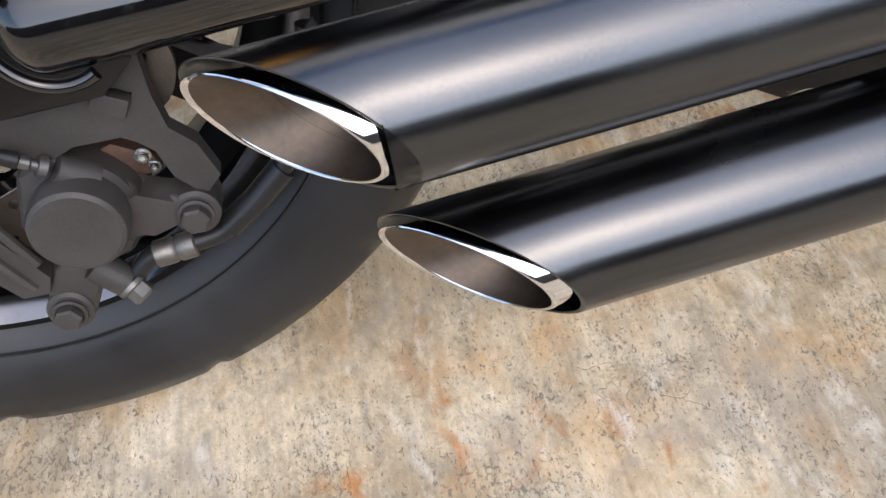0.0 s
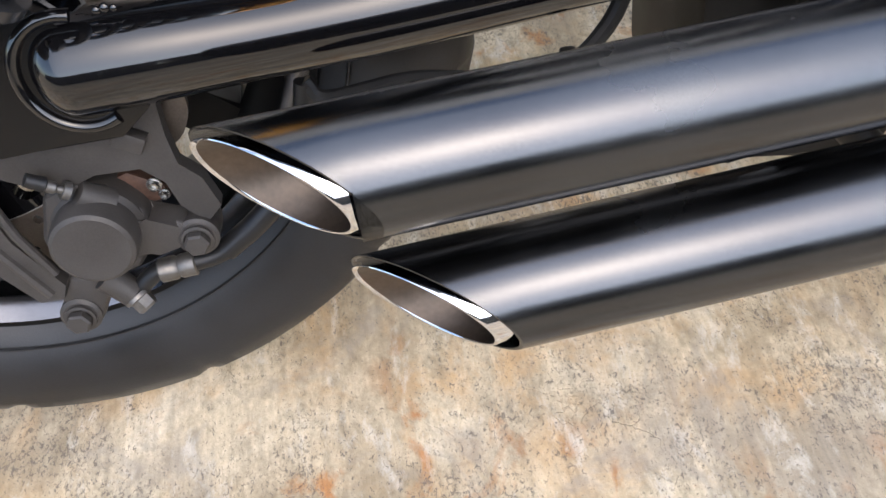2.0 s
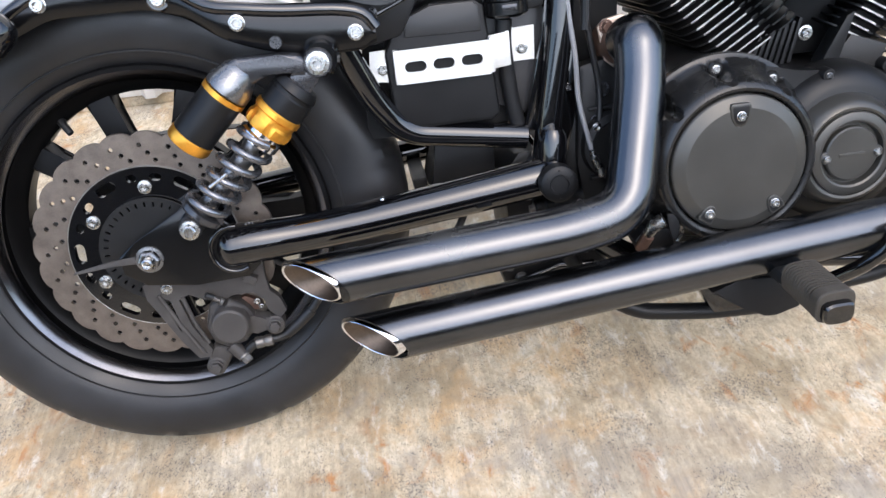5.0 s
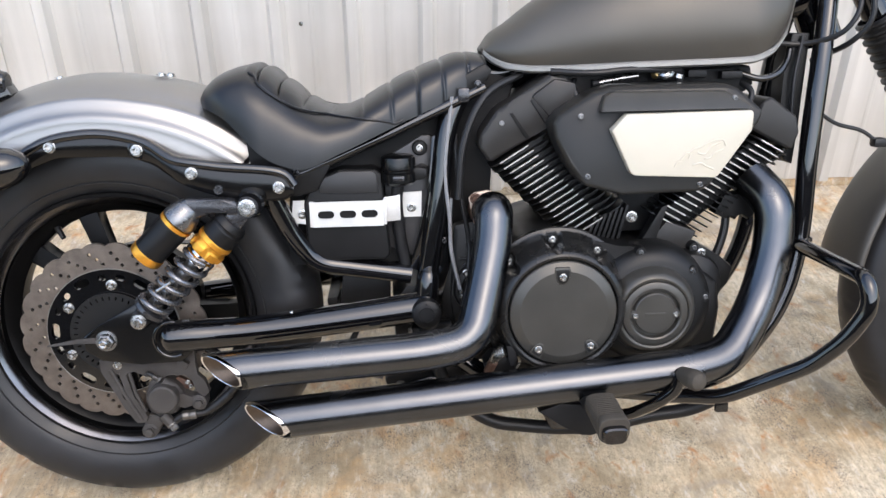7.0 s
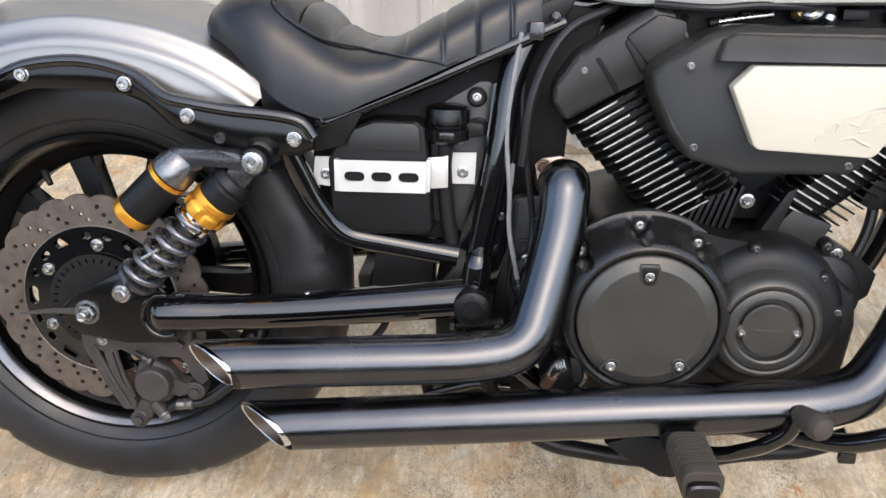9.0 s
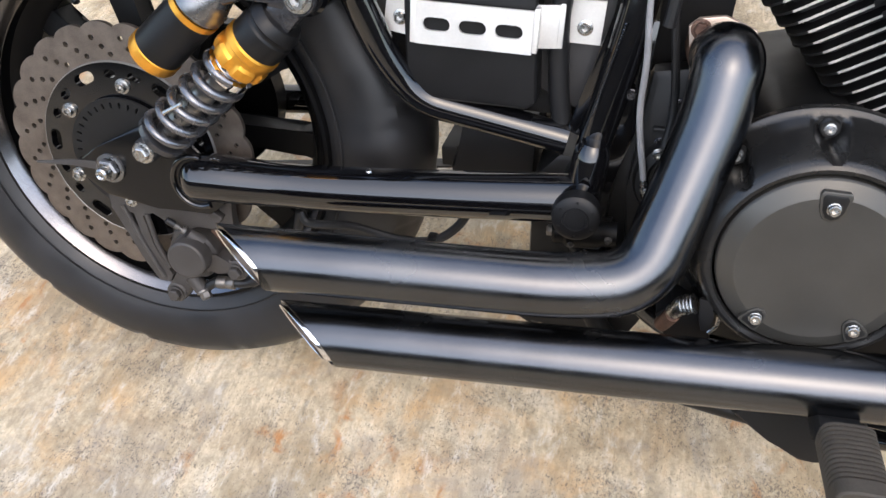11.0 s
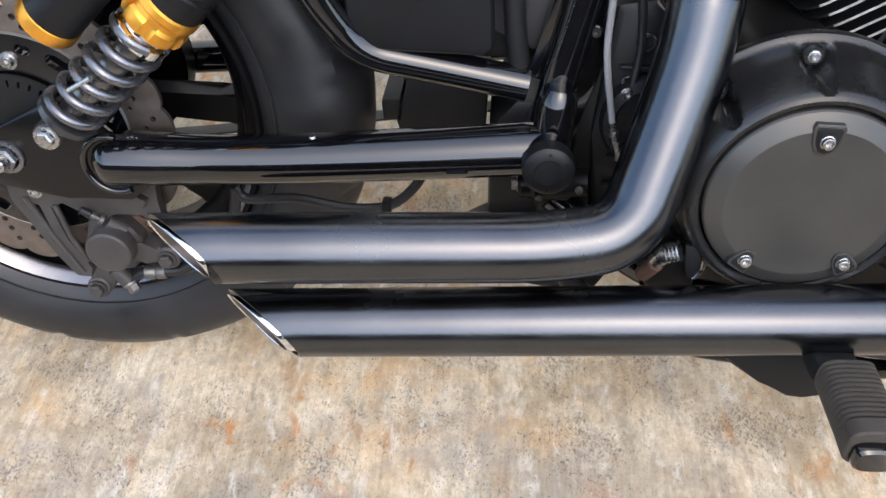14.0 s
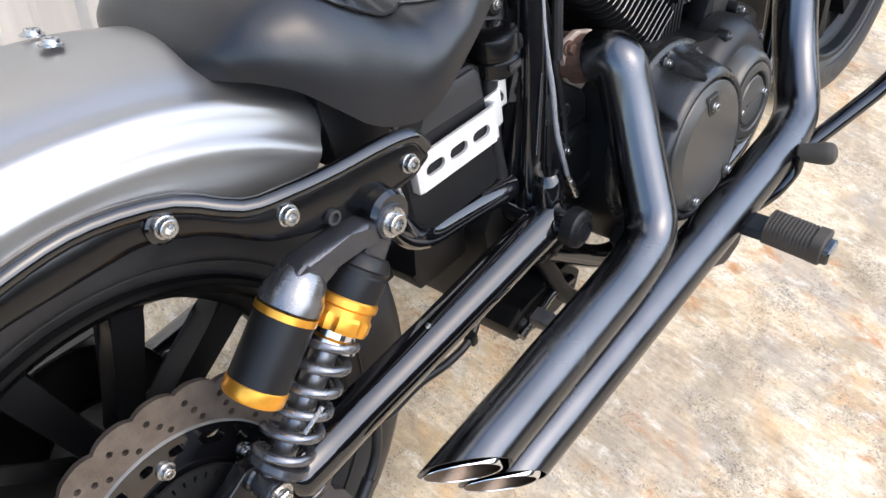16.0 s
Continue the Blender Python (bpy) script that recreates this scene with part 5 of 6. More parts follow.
def engine():
    poly = [(0.618, 0.06), (0.632, 0.105), (0.656, 0.142), (0.701, 0.154), (0.754, 0.140), (0.80, 0.128), (0.836, 0.124), (0.881, 0.126), (0.925, 0.092), (0.965, 0.065), (0.972, 0.02), (0.966, -0.04), (0.935, -0.085), (0.72, -0.10), (0.62, -0.085), (0.60, -0.02)]
    e = part("crankcase", prism(poly, -0.148, 0.13, 0.012, 3), ENGINE, bike, "matte black V-twin crankcase")
    cx, cz = 0.7055, 0.0390

    def scalloped(bm):
        """Sinks a rounded pocket into the housing's shoulder round each flange bolt."""
        for v in bm.verts:
            dx, dz = v.co.x - cx, v.co.z - cz
            r = math.hypot(dx, dz)
            for an in HOUSING_BOLTS:
                off = abs((math.degrees(math.atan2(dz, dx)) - an + 180) % 360 - 180)
                reach = 8.5 * min(1.0, max(0.0, (r - 0.0925) / 0.012)) ** 0.6
                if off < reach and v.co.y < -0.1475:
                    q = min(1.0, (1 - off / reach) * 2.6)
                    v.co.y += (-0.1475 - v.co.y) * q * q * (3 - 2 * q)
        return bm

    c = part("clutch_housing", scalloped(lathe([(0.121, -0.137), (0.1208, -0.1420), (0.1200, -0.1445), (0.1165, -0.1455)] + [(q, interp(q, [(0.0925, -0.2010), (0.0960, -0.1975), (0.0990, -0.190), (0.1020, -0.180), (0.1050, -0.168), (0.1085, -0.157), (0.1140, -0.1475)])) for q in (0.1140 - 0.0215 * k / 30 for k in range(31))] + [(0.0895, -0.2025), (0.0860, -0.2015), (0.0845, -0.1995), (0.0842, -0.192)], 288, (cx, 0, cz))), CLUTCH, bike, "black clutch housing with bolted flange")
    part("clutch_cover", lathe([(0.0828, -0.192), (0.0822, -0.2010), (0.0808, -0.2028), (0.0690, -0.2082), (0.0672, -0.2087), (0.02, -0.2098), (0, -0.210)], 120, (cx, 0, cz)), COVER, c, "round charcoal clutch cover with three bolts", sharp=14)
    for x, z, an, big in ((0.702, 0.0985, 90, 1.0), (0.666, -0.015, 237, 0.8), (0.746, -0.012, 303, 0.8)):
        a = radians(an)
        shield = [(-0.0105, 0.0145), (0.0105, 0.0145), (0.0125, 0.011), (0.0105, -0.003), (0.0065, -0.0105), (0.0, -0.0130), (-0.0065, -0.0105), (-0.0105, -0.003), (-0.0125, 0.011)]
        turn_ = a - math.pi / 2

        def placed(k):
            return [(x + k * (u * math.cos(turn_) - v * math.sin(turn_)), z + k * (u * math.sin(turn_) + v * math.cos(turn_))) for u, v in shield]

        part("bolt_pad", prism(placed(big), -0.2108, -0.197, 0.0014), COVER, c)
        # dark plate, slightly proud, painting the shade inside the bolt's pocket
        part("pad_pocket_shade", prism(placed(0.80 * big), -0.2113, -0.2100, 0.0003), ENGINE, c)
        part("cover_bolt", socket_bolt((x, -0.2113, z), 0.0048, 0.005, washer=1.2), STEEL, c)
    for an in HOUSING_BOLTS:
        x, z = cx + 0.1045 * math.cos(radians(an)), cz + 0.1045 * math.sin(radians(an))
        part("boss", lathe([(0, 0.02), (0.0095, 0.02), (0.0090, -0.002), (0.0075, -0.004), (0, -0.004)], 24, (x, -0.1490, z)), CLUTCH, c)
        part("flange_bolt", socket_bolt((x, -0.1530, z), 0.0036, 0.0045, washer=1.4), STEEL, c)
    g = part("generator_cover", lathe([(0.078, -0.13), (0.0755, -0.15), (0.070, -0.168), (0.0645, -0.182), (0.060, -0.1880), (0.0565, -0.1895), (0.0535, -0.1885), (0.0528, -0.1855), (0.0516, -0.1855), (0.0508, -0.1900), (0.047, -0.1915), (0.0415, -0.1920), (0.0392, -0.1908), (0.0378, -0.1825), (0.0338, -0.1825), (0.0332, -0.1890), (0.0315, -0.1905), (0, -0.1915)], 96, (0.852, 0, 0.028)), COVER, bike, "smaller round black engine cover")
    for x, z in ((0.8195, 0.026), (0.8835, 0.027)):
        part("lug", lathe([(0, -0.182), (0.0080, -0.182), (0.0080, -0.1890), (0.0065, -0.1905), (0, -0.1905)], 20, (x, 0, z)), COVER, g)
        part("cover_bolt", socket_bolt((x, -0.1903, z), 0.0042, 0.0045, washer=1.1), STEEL, g)
    part("raised_bar", box((0.851, -0.1916, 0.028), (0.032, 0.0016, 0.004), 0.0006), COVER, g)
    part("end_bulge", lathe([(0.055, -0.08), (0.055, -0.12), (0.05, -0.135), (0.038, -0.142), (0, -0.144)], 40, (0.925, 0, 0.055)), ENGINE, e)
    for x, z, y in ((0.835, 0.119, -0.155), (0.917, 0.087, -0.16), (0.932, 0.114, -0.12), (0.939, 0.044, -0.16), (0.63, 0.112, -0.148)):
        part("bolt_boss", lathe([(0, -0.012), (0.0095, -0.012), (0.0085, 0.002), (0.0075, 0.004), (0, 0.004)], 20, (x, y, z), (0, -1, 0)), ENGINE, e)
        part("case_bolt", socket_bolt((x, y - 0.0035, z), 0.0034, 0.004, washer=1.2), ALLOY, e)
    part("bulge", lathe([(0.101, -0.118), (0.100, -0.138), (0.095, -0.152), (0.086, -0.162), (0.074, -0.167), (0.0, -0.168)], 72, (0.856, 0, 0.030)), ENGINE, e)
    part("sump", prism([(0.62, -0.08), (0.94, -0.08), (0.92, -0.115), (0.66, -0.118)], -0.11, 0.11, 0.01), ENGINE, e)
    # barrels and heads
    cylinder("rear_cylinder", (0.6545, 0.277), (0.7745, 0.158), (0.852, 0.524), 0.057, 16, "finned black rear cylinder with bright fin edges", split=0.22)
    cylinder("front_cylinder", (1.055, 0.272), (0.903, 0.149), (0.872, -0.49), 0.037, 18, "finned black front cylinder with bright fin edges", half_end=0.052, split=0.0, full=0.3)
    h = part("rear_head_cover", prism([(0.588, 0.280), (0.590, 0.300), (0.616, 0.338), (0.640, 0.352), (0.700, 0.392), (0.726, 0.388), (0.750, 0.345), (0.69, 0.306), (0.606, 0.255)], -0.104, 0.104, 0.012, 3), HEAD, bike, "satin black rear cylinder head cover")
    part("seam", prism([(0.636, 0.332), (0.641, 0.334), (0.667, 0.296), (0.662, 0.292)], -0.1055, -0.10, 0.001), DARK, h)
    part("seam", prism([(0.668, 0.352), (0.676, 0.358), (0.702, 0.318), (0.694, 0.312)], -0.108, -0.10, 0.002), ENGINE, h)
    part("cap_block", prism([(0.668, 0.358), (0.705, 0.385), (0.738, 0.378), (0.742, 0.345), (0.70, 0.322)], -0.112, -0.09, 0.008), HEAD, h)
    part("head_bolt", socket_bolt((0.624, -0.104, 0.318), 0.0034, 0.004, washer=1.2), ALLOY, h)
    h2 = part("front_head_cover", prism([(1.018, 0.300), (1.036, 0.342), (1.05, 0.350), (1.094, 0.318), (1.100, 0.292), (1.090, 0.262)], -0.104, 0.104, 0.010, 3), HEAD, bike, "satin black front cylinder head cover")
    part("head_bolt", socket_bolt((1.02, -0.108, 0.225), 0.005, 0.006), STEEL, h2)
    part("barrel_base", prism([(0.860, 0.120), (0.889, 0.157), (0.941, 0.138), (0.924, 0.105)], -0.110, 0.1, 0.006), HEAD, bike, "satin black block at the foot of the front cylinder")
    part("side_ridge", prism([(0.844, 0.120), (0.878, 0.180), (0.890, 0.186), (0.870, 0.122)], -0.116, -0.09, 0.003), ENGINE, e)
    for k in range(7):
        part("base_rib", prism([(0.760 + 0.0085 * k, 0.128), (0.775 + 0.0085 * k, 0.165 + 0.003 * k), (0.779 + 0.0085 * k, 0.163 + 0.003 * k), (0.765 + 0.0085 * k, 0.127)], -0.100, -0.06, 0.001), ENGINE, e)
    part("mid_bolt", socket_bolt((0.836, -0.095, 0.162), 0.0062, 0.007), STEEL, e)
    part("valley_block", prism([(0.80, 0.13), (0.82, 0.2), (0.9, 0.23), (0.88, 0.13)], -0.07, 0.07, 0.01), DARK, e)
    # air cleaner
    shell = prism([(0.690, 0.322), (0.700, 0.335), (0.751, 0.368), (0.783, 0.376), (0.948, 0.376), (0.965, 0.370), (0.992, 0.338), (0.990, 0.325), (0.920, 0.230), (0.905, 0.221), (0.789, 0.219), (0.735, 0.232), (0.712, 0.262), (0.694, 0.300)], -0.204, -0.11, 0.014, 3)
    for v in shell.verts:
        if v.co.y < -0.15:
            v.co.y += 1.25 * max(0.0, v.co.z - 0.3435) + 0.5 * max(0.0, 0.765 - v.co.x)
    ac = part("air_cleaner", shell, HOUSING, bike, "black air cleaner housing with a cream panel")
    part("cream_panel", prism([(0.767, 0.316), (0.788, 0.3385), (0.970, 0.3405), (0.973, 0.336), (0.972, 0.312), (0.926, 0.247), (0.920, 0.244), (0.802, 0.250), (0.796, 0.255)], -0.2185, -0.198, 0.004, 3), CREAM, ac, "cream painted panel with a small raised emblem")
    for pts in ([(0.860, 0.261), (0.864, 0.268), (0.871, 0.268)], [(0.868, 0.270), (0.877, 0.281), (0.884, 0.279)], [(0.880, 0.272), (0.886, 0.285), (0.901, 0.290)], [(0.893, 0.281), (0.905, 0.279), (0.914, 0.290), (0.929, 0.296)],
                [(0.901, 0.290), (0.912, 0.297), (0.929, 0.299), (0.934, 0.291)], [(0.931, 0.285), (0.920, 0.281), (0.914, 0.274), (0.904, 0.272)], [(0.886, 0.263), (0.898, 0.266), (0.908, 0.261), (0.918, 0.257)]):
        part("emblem_bar", tube(smooth_curve([(x, -0.2187, z) for x, z in pts]), 0.0014, 8), CREAM, ac)
    ledge = prism([(0.752, 0.342), (0.762, 0.362), (0.774, 0.368), (0.940, 0.367), (0.962, 0.352), (0.972, 0.3425)], -0.2175, -0.195, 0.003)
    for v in ledge.verts:
        v.co.y += 1.25 * max(0.0, v.co.z - 0.3435) + 0.5 * max(0.0, 0.765 - v.co.x)
    part("top_ledge", ledge, COVER, ac, "satin bevelled top of the housing")
    for x, z, y in ((0.729, 0.334, -0.185), (0.950, 0.357, -0.2000), (0.740, 0.246, -0.1905), (0.905, 0.232, -0.203)):
        part("housing_bolt", socket_bolt((x, y, z), 0.0034, 0.004, washer=1.25), ALLOY, ac)


engine()


def guard_and_controls():
    gd = part("engine_guard", tube(fillet([(1.115, -0.104, 0.108), (1.108, -0.318, 0.114), (1.113, -0.328, 0.074), (1.089, -0.315, 0.022), (1.056, -0.288, -0.026), (0.955, -0.218, -0.104), (0.90, -0.175, -0.118), (0.80, -0.14, -0.12)], 0.022), 0.0122, 18), GLOSS, bike, "gloss black tubular engine guard")
    part("clamp", lathe([(0.0155, -0.014), (0.019, -0.012), (0.019, 0.012), (0.0155, 0.014)], 24, (1.117, -0.1, 0.108), (0.02, 0, 1), closed=True), GLOSS, gd)
    part("foot_tab", box((0.955, -0.218, -0.118), (0.02, 0.008, 0.02), 0.002), GLOSS, gd)
    a, b = Vector((0.7475, -0.272, -0.0775)), Vector((0.751, -0.356, -0.087))
    way = (b - a).normalized()
    side = Vector((1, 0, 0)) - way * way.x
    side.normalize()
    over = side.cross(way)
    if over.z < 0:
        over = -over

    def ring_at(s_, w, top, low, sink=0.0, drop=0.0):
        """A D-shaped section: ribbed over the top, plain on the flanks."""
        out = []
        for k in range(44):
            q = 2 * math.pi * k / 44
            cu, sv = math.cos(q), math.sin(q)
            u = math.copysign(abs(cu) ** 0.55, cu) * w
            v = math.copysign(abs(sv) ** 0.62, sv) * (top if sv > 0 else low)
            g = min(1.0, max(0.0, (sv + 0.05) / 0.25))
            out.append(a + way * s_ * 0.93 + side * u * (1 - sink * g * 12) + over * (v - sink * g - drop))
        return out

    rows = [ring_at(0.0, 0.014, 0.010, 0.012), ring_at(0.0005, 0.0212, 0.0150, 0.0185)]
    for k in range(12):
        s0 = 0.002 + k * 0.0051
        w = 0.0224
        rows += [ring_at(s0, w, 0.0165, 0.0205), ring_at(s0 + 0.0030, w, 0.0165, 0.0205), ring_at(s0 + 0.0034, w, 0.0165, 0.0205, 0.0022), ring_at(s0 + 0.0047, w, 0.0165, 0.0205, 0.0022)]
    rows += [ring_at(0.0645, 0.0222, 0.0180, 0.0215), ring_at(0.0785, 0.0226, 0.0182, 0.0215), ring_at(0.0805, 0.0215, 0.0170, 0.0205)]
    bm, vs = grid_skin(rows, close=True)
    bm.faces.new(vs[0])
    bm.faces.new(vs[-1])
    peg = part("footpeg", bm, PEGRUB, bike, "ribbed brown-black rubber rider footpeg", sharp=25)
    cap, vs = grid_skin([ring_at(0.0800, 0.0180, 0.0105, 0.0165, 0.0, 0.003), ring_at(0.0880, 0.0175, 0.0100, 0.0160, 0.0, 0.003), ring_at(0.0905, 0.0155, 0.0080, 0.0140, 0.0, 0.003)], close=True)
    cap.faces.new(vs[-1])
    part("peg_cap", cap, GLOSS, peg, "gloss black peg end block")
    part("peg_hinge", prism([(0.728, -0.076), (0.764, -0.076), (0.766, -0.090), (0.745, -0.096), (0.722, -0.088)], -0.276, -0.215, 0.005), ENGINE, peg)
    part("peg_mount", prism([(0.664, -0.112), (0.70, -0.100), (0.775, -0.105), (0.790, -0.118), (0.777, -0.148), (0.748, -0.156), (0.733, -0.155), (0.704, -0.139)], -0.225, -0.196, 0.003), PLASTIC, peg, "black triangular peg arm")
    pd = part("brake_pedal", tube(fillet([(0.74, -0.17, -0.150), (0.815, -0.205, -0.132), (0.845, -0.238, -0.100), (0.870, -0.252, -0.072), (0.874, -0.253, -0.047)], 0.014), 0.0092, 14), GLOSS, bike, "black brake pedal lever with oval rubber pad")
    pad = lathe([(0, 0), (0.008, 0.0), (0.0115, 0.003), (0.0124, 0.010), (0.0142, 0.023), (0.0155, 0.035), (0.0150, 0.042), (0.0122, 0.047), (0.0060, 0.050), (0, 0.051)], 32, (0.876, -0.249, -0.047), (0.27, -1, 0.10))
    part("pad", pad, PEGRUB, pd)
    sw = part("brake_switch", tube([(0.600, -0.185, -0.040), (0.606, -0.192, -0.026), (0.616, -0.196, -0.020)], [0.0072, 0.0085, 0.0085], 16), STEEL, bike, "brass and steel brake light switch")
    part("switch_body", tube([(0.600, -0.186, -0.042), (0.593, -0.175, -0.062)], 0.0075, 16), RUSTY, sw)
    for k in range(4):
        part("thread_ring", lathe([(0.0085, -0.0008), (0.0095, 0), (0.0085, 0.0008)], 18, (0.607 + 0.0028 * k, -0.1925 - 0.001 * k, -0.0252 + 0.0016 * k), (0.86, -0.3, 0.45)), STEEL, sw)
    part("switch_clip", prism([(0.619, -0.012), (0.630, -0.014), (0.635, -0.030), (0.632, -0.046), (0.626, -0.046), (0.622, -0.034)], -0.199, -0.194, 0.001), PLASTIC, sw)
    part("return_spring", tube(smooth_curve([(0.630, -0.196, -0.020), (0.638, -0.194, -0.026), (0.640, -0.19, -0.043), (0.634, -0.19, -0.053)]), 0.0020, 8), STEEL, sw)
    part("switch_bracket", prism([(0.585, -0.05), (0.60, -0.035), (0.63, -0.04), (0.64, -0.07), (0.60, -0.08)], -0.178, -0.14, 0.003), PLASTIC, sw)


guard_and_controls()


def fork_and_cables():
    for sg in (-1, 1):
        f = part("fork_leg", tube([(1.433, sg * 0.1, 0.28), (1.590, sg * 0.1, 0.0)], 0.028, 24), GLOSS, bike, "black front fork leg with rubber gaiter")
        prof = []
        for k in range(14):
            prof += [(0.033, k * 0.016), (0.0385, k * 0.016 + 0.004), (0.0385, k * 0.016 + 0.008), (0.033, k * 0.016 + 0.012)]
        part("gaiter", lathe(prof, 28, (1.322, sg * 0.1, 0.47), (0.52, 0, -0.855)), RUBBER, f, "ribbed black rubber gaiter")
        part("upper_tube", tube([(1.252, sg * 0.1, 0.585), (1.327, sg * 0.1, 0.462)], 0.024, 20), GLOSS, f)
    part("lower_yoke", box((1.252, 0, 0.540), (0.08, 0.26, 0.035), 0.008), GLOSS, bike)
    for pts, r, mat, nm, lb in (
        ([(1.05, -0.07, 0.432), (1.105, -0.075, 0.428), (1.15, -0.11, 0.445), (1.172, -0.115, 0.49), (1.16, -0.09, 0.55)], 0.0042, CABLE, "control_cable", "black control cable looping by the steering head"),
        ([(1.15, -0.02, 0.40), (1.17, -0.10, 0.43), (1.19, -0.12, 0.47), (1.185, -0.11, 0.54)], 0.0045, CABLE, "control_cable", "black control cable looping by the steering head"),
        ([(1.125, -0.07, 0.365), (1.15, -0.05, 0.325), (1.19, -0.04, 0.298), (1.235, -0.04, 0.285), (1.262, -0.04, 0.268)], 0.0034, CABLE, "brake_line", "black front brake line"),
        ([(1.105, -0.075, 0.44), (1.094, -0.08, 0.37), (1.095, -0.078, 0.29), (1.080, -0.075, 0.25), (1.04, -0.07, 0.235)], 0.0035, CABLE, "wiring_lead", "black wiring lead beside the frame tube"),
        ([(0.548, -0.095, 0.36), (0.535, -0.1, 0.25), (0.541, -0.102, 0.17), (0.543, -0.103, 0.115), (0.556, -0.104, 0.052)], 0.0032, GREYCABLE, "clutch_cable", "grey sheathed cable behind the exhaust"),
        ([(0.66, -0.06, 0.39), (0.60, -0.09, 0.36), (0.565, -0.1, 0.29), (0.555, -0.1, 0.2)], 0.006, CABLE, "breather_hose", "black breather hose"),
        ([(0.552, -0.085, 0.3), (0.558, -0.09, 0.22), (0.572, -0.09, 0.13), (0.57, -0.095, 0.08)], 0.004, CABLE, "wiring_lead", "black wiring lead beside the frame tube"),
        ([(0.99, -0.06, 0.22), (1.0, -0.075, 0.15), (0.985, -0.08, 0.09), (0.955, -0.08, 0.05)], 0.007, CABLE, "oil_hose", "black rubber oil hose"),
        ([(0.205, -0.113, -0.035), (0.216, -0.115, -0.046), (0.264, -0.115, -0.042), (0.312, -0.115, -0.049), (0.352, -0.113, -0.046), (0.376, -0.105, -0.030), (0.39, -0.1, -0.005)], 0.0050, CABLE, "brake_pipe", "black brake hose under the swingarm"),
        ([(0.70, -0.1, 0.395), (0.76, -0.12, 0.392), (0.82, -0.12, 0.396), (0.9, -0.11, 0.393)], 0.005, CABLE, "wiring_loom", "black wiring loom under the tank"),
        ([(0.86, -0.1, 0.39), (0.875, -0.115, 0.385), (0.885, -0.11, 0.392)], 0.006, STEEL, "fuel_fitting", "bright fuel line fitting"),
    ):
        part(nm, tube(smooth_curve(pts), r, 10), mat, bike, lb)
    part("line_joint", box((1.268, -0.04, 0.264), (0.022, 0.02, 0.016), 0.005), CABLE, bike)
    part("cable_clip", box((0.352, -0.113, -0.046), (0.010, 0.015, 0.015), 0.003), PLASTIC, bike)
    part("cable_ferrule", tube([(0.556, -0.104, 0.052), (0.558, -0.1045, 0.044), (0.5585, -0.1045, 0.0435), (0.568, -0.106, 0.016)], [0.0034, 0.0036, 0.0050, 0.0050], 12), STEEL, bike)
    part("fuel_tap", lathe([(0, 0), (0.0065, 0), (0.0075, 0.006), (0.005, 0.012), (0, 0.013)], 16, (0.862, -0.10, 0.387), (0.2, -1, 0.2)), BRASS, bike, "dull brass fuel tap under the tank")
    part("inner_cover", prism([(0.362, 0.075), (0.366, 0.045), (0.352, 0.006), (0.36, -0.018), (0.443, -0.018), (0.443, 0.075)], -0.035, 0.06, 0.004), PLASTIC, bike, "black inner cover between wheel and gearbox")
    part("cross_member", prism([(0.332, 0.012), (0.352, 0.014), (0.354, -0.010), (0.334, -0.012)], 0.0, 0.12, 0.004), ENGINE, bike, "black swingarm cross member")
    part("rear_tray", prism([(0.236, 0.268), (0.238, 0.308), (0.232, 0.335), (0.31, 0.30), (0.36, 0.262), (0.335, 0.22), (0.30, 0.212), (0.24, 0.235)], -0.108, 0.108, 0.006), PLASTIC, bike, "black tray under the seat")
    part("gearbox", prism([(0.53, 0.12), (0.63, 0.14), (0.64, -0.08), (0.56, -0.09), (0.525, -0.02)], -0.075, 0.11, 0.012), ENGINE, bike, "black gearbox casing behind the crankcase")


fork_and_cables()


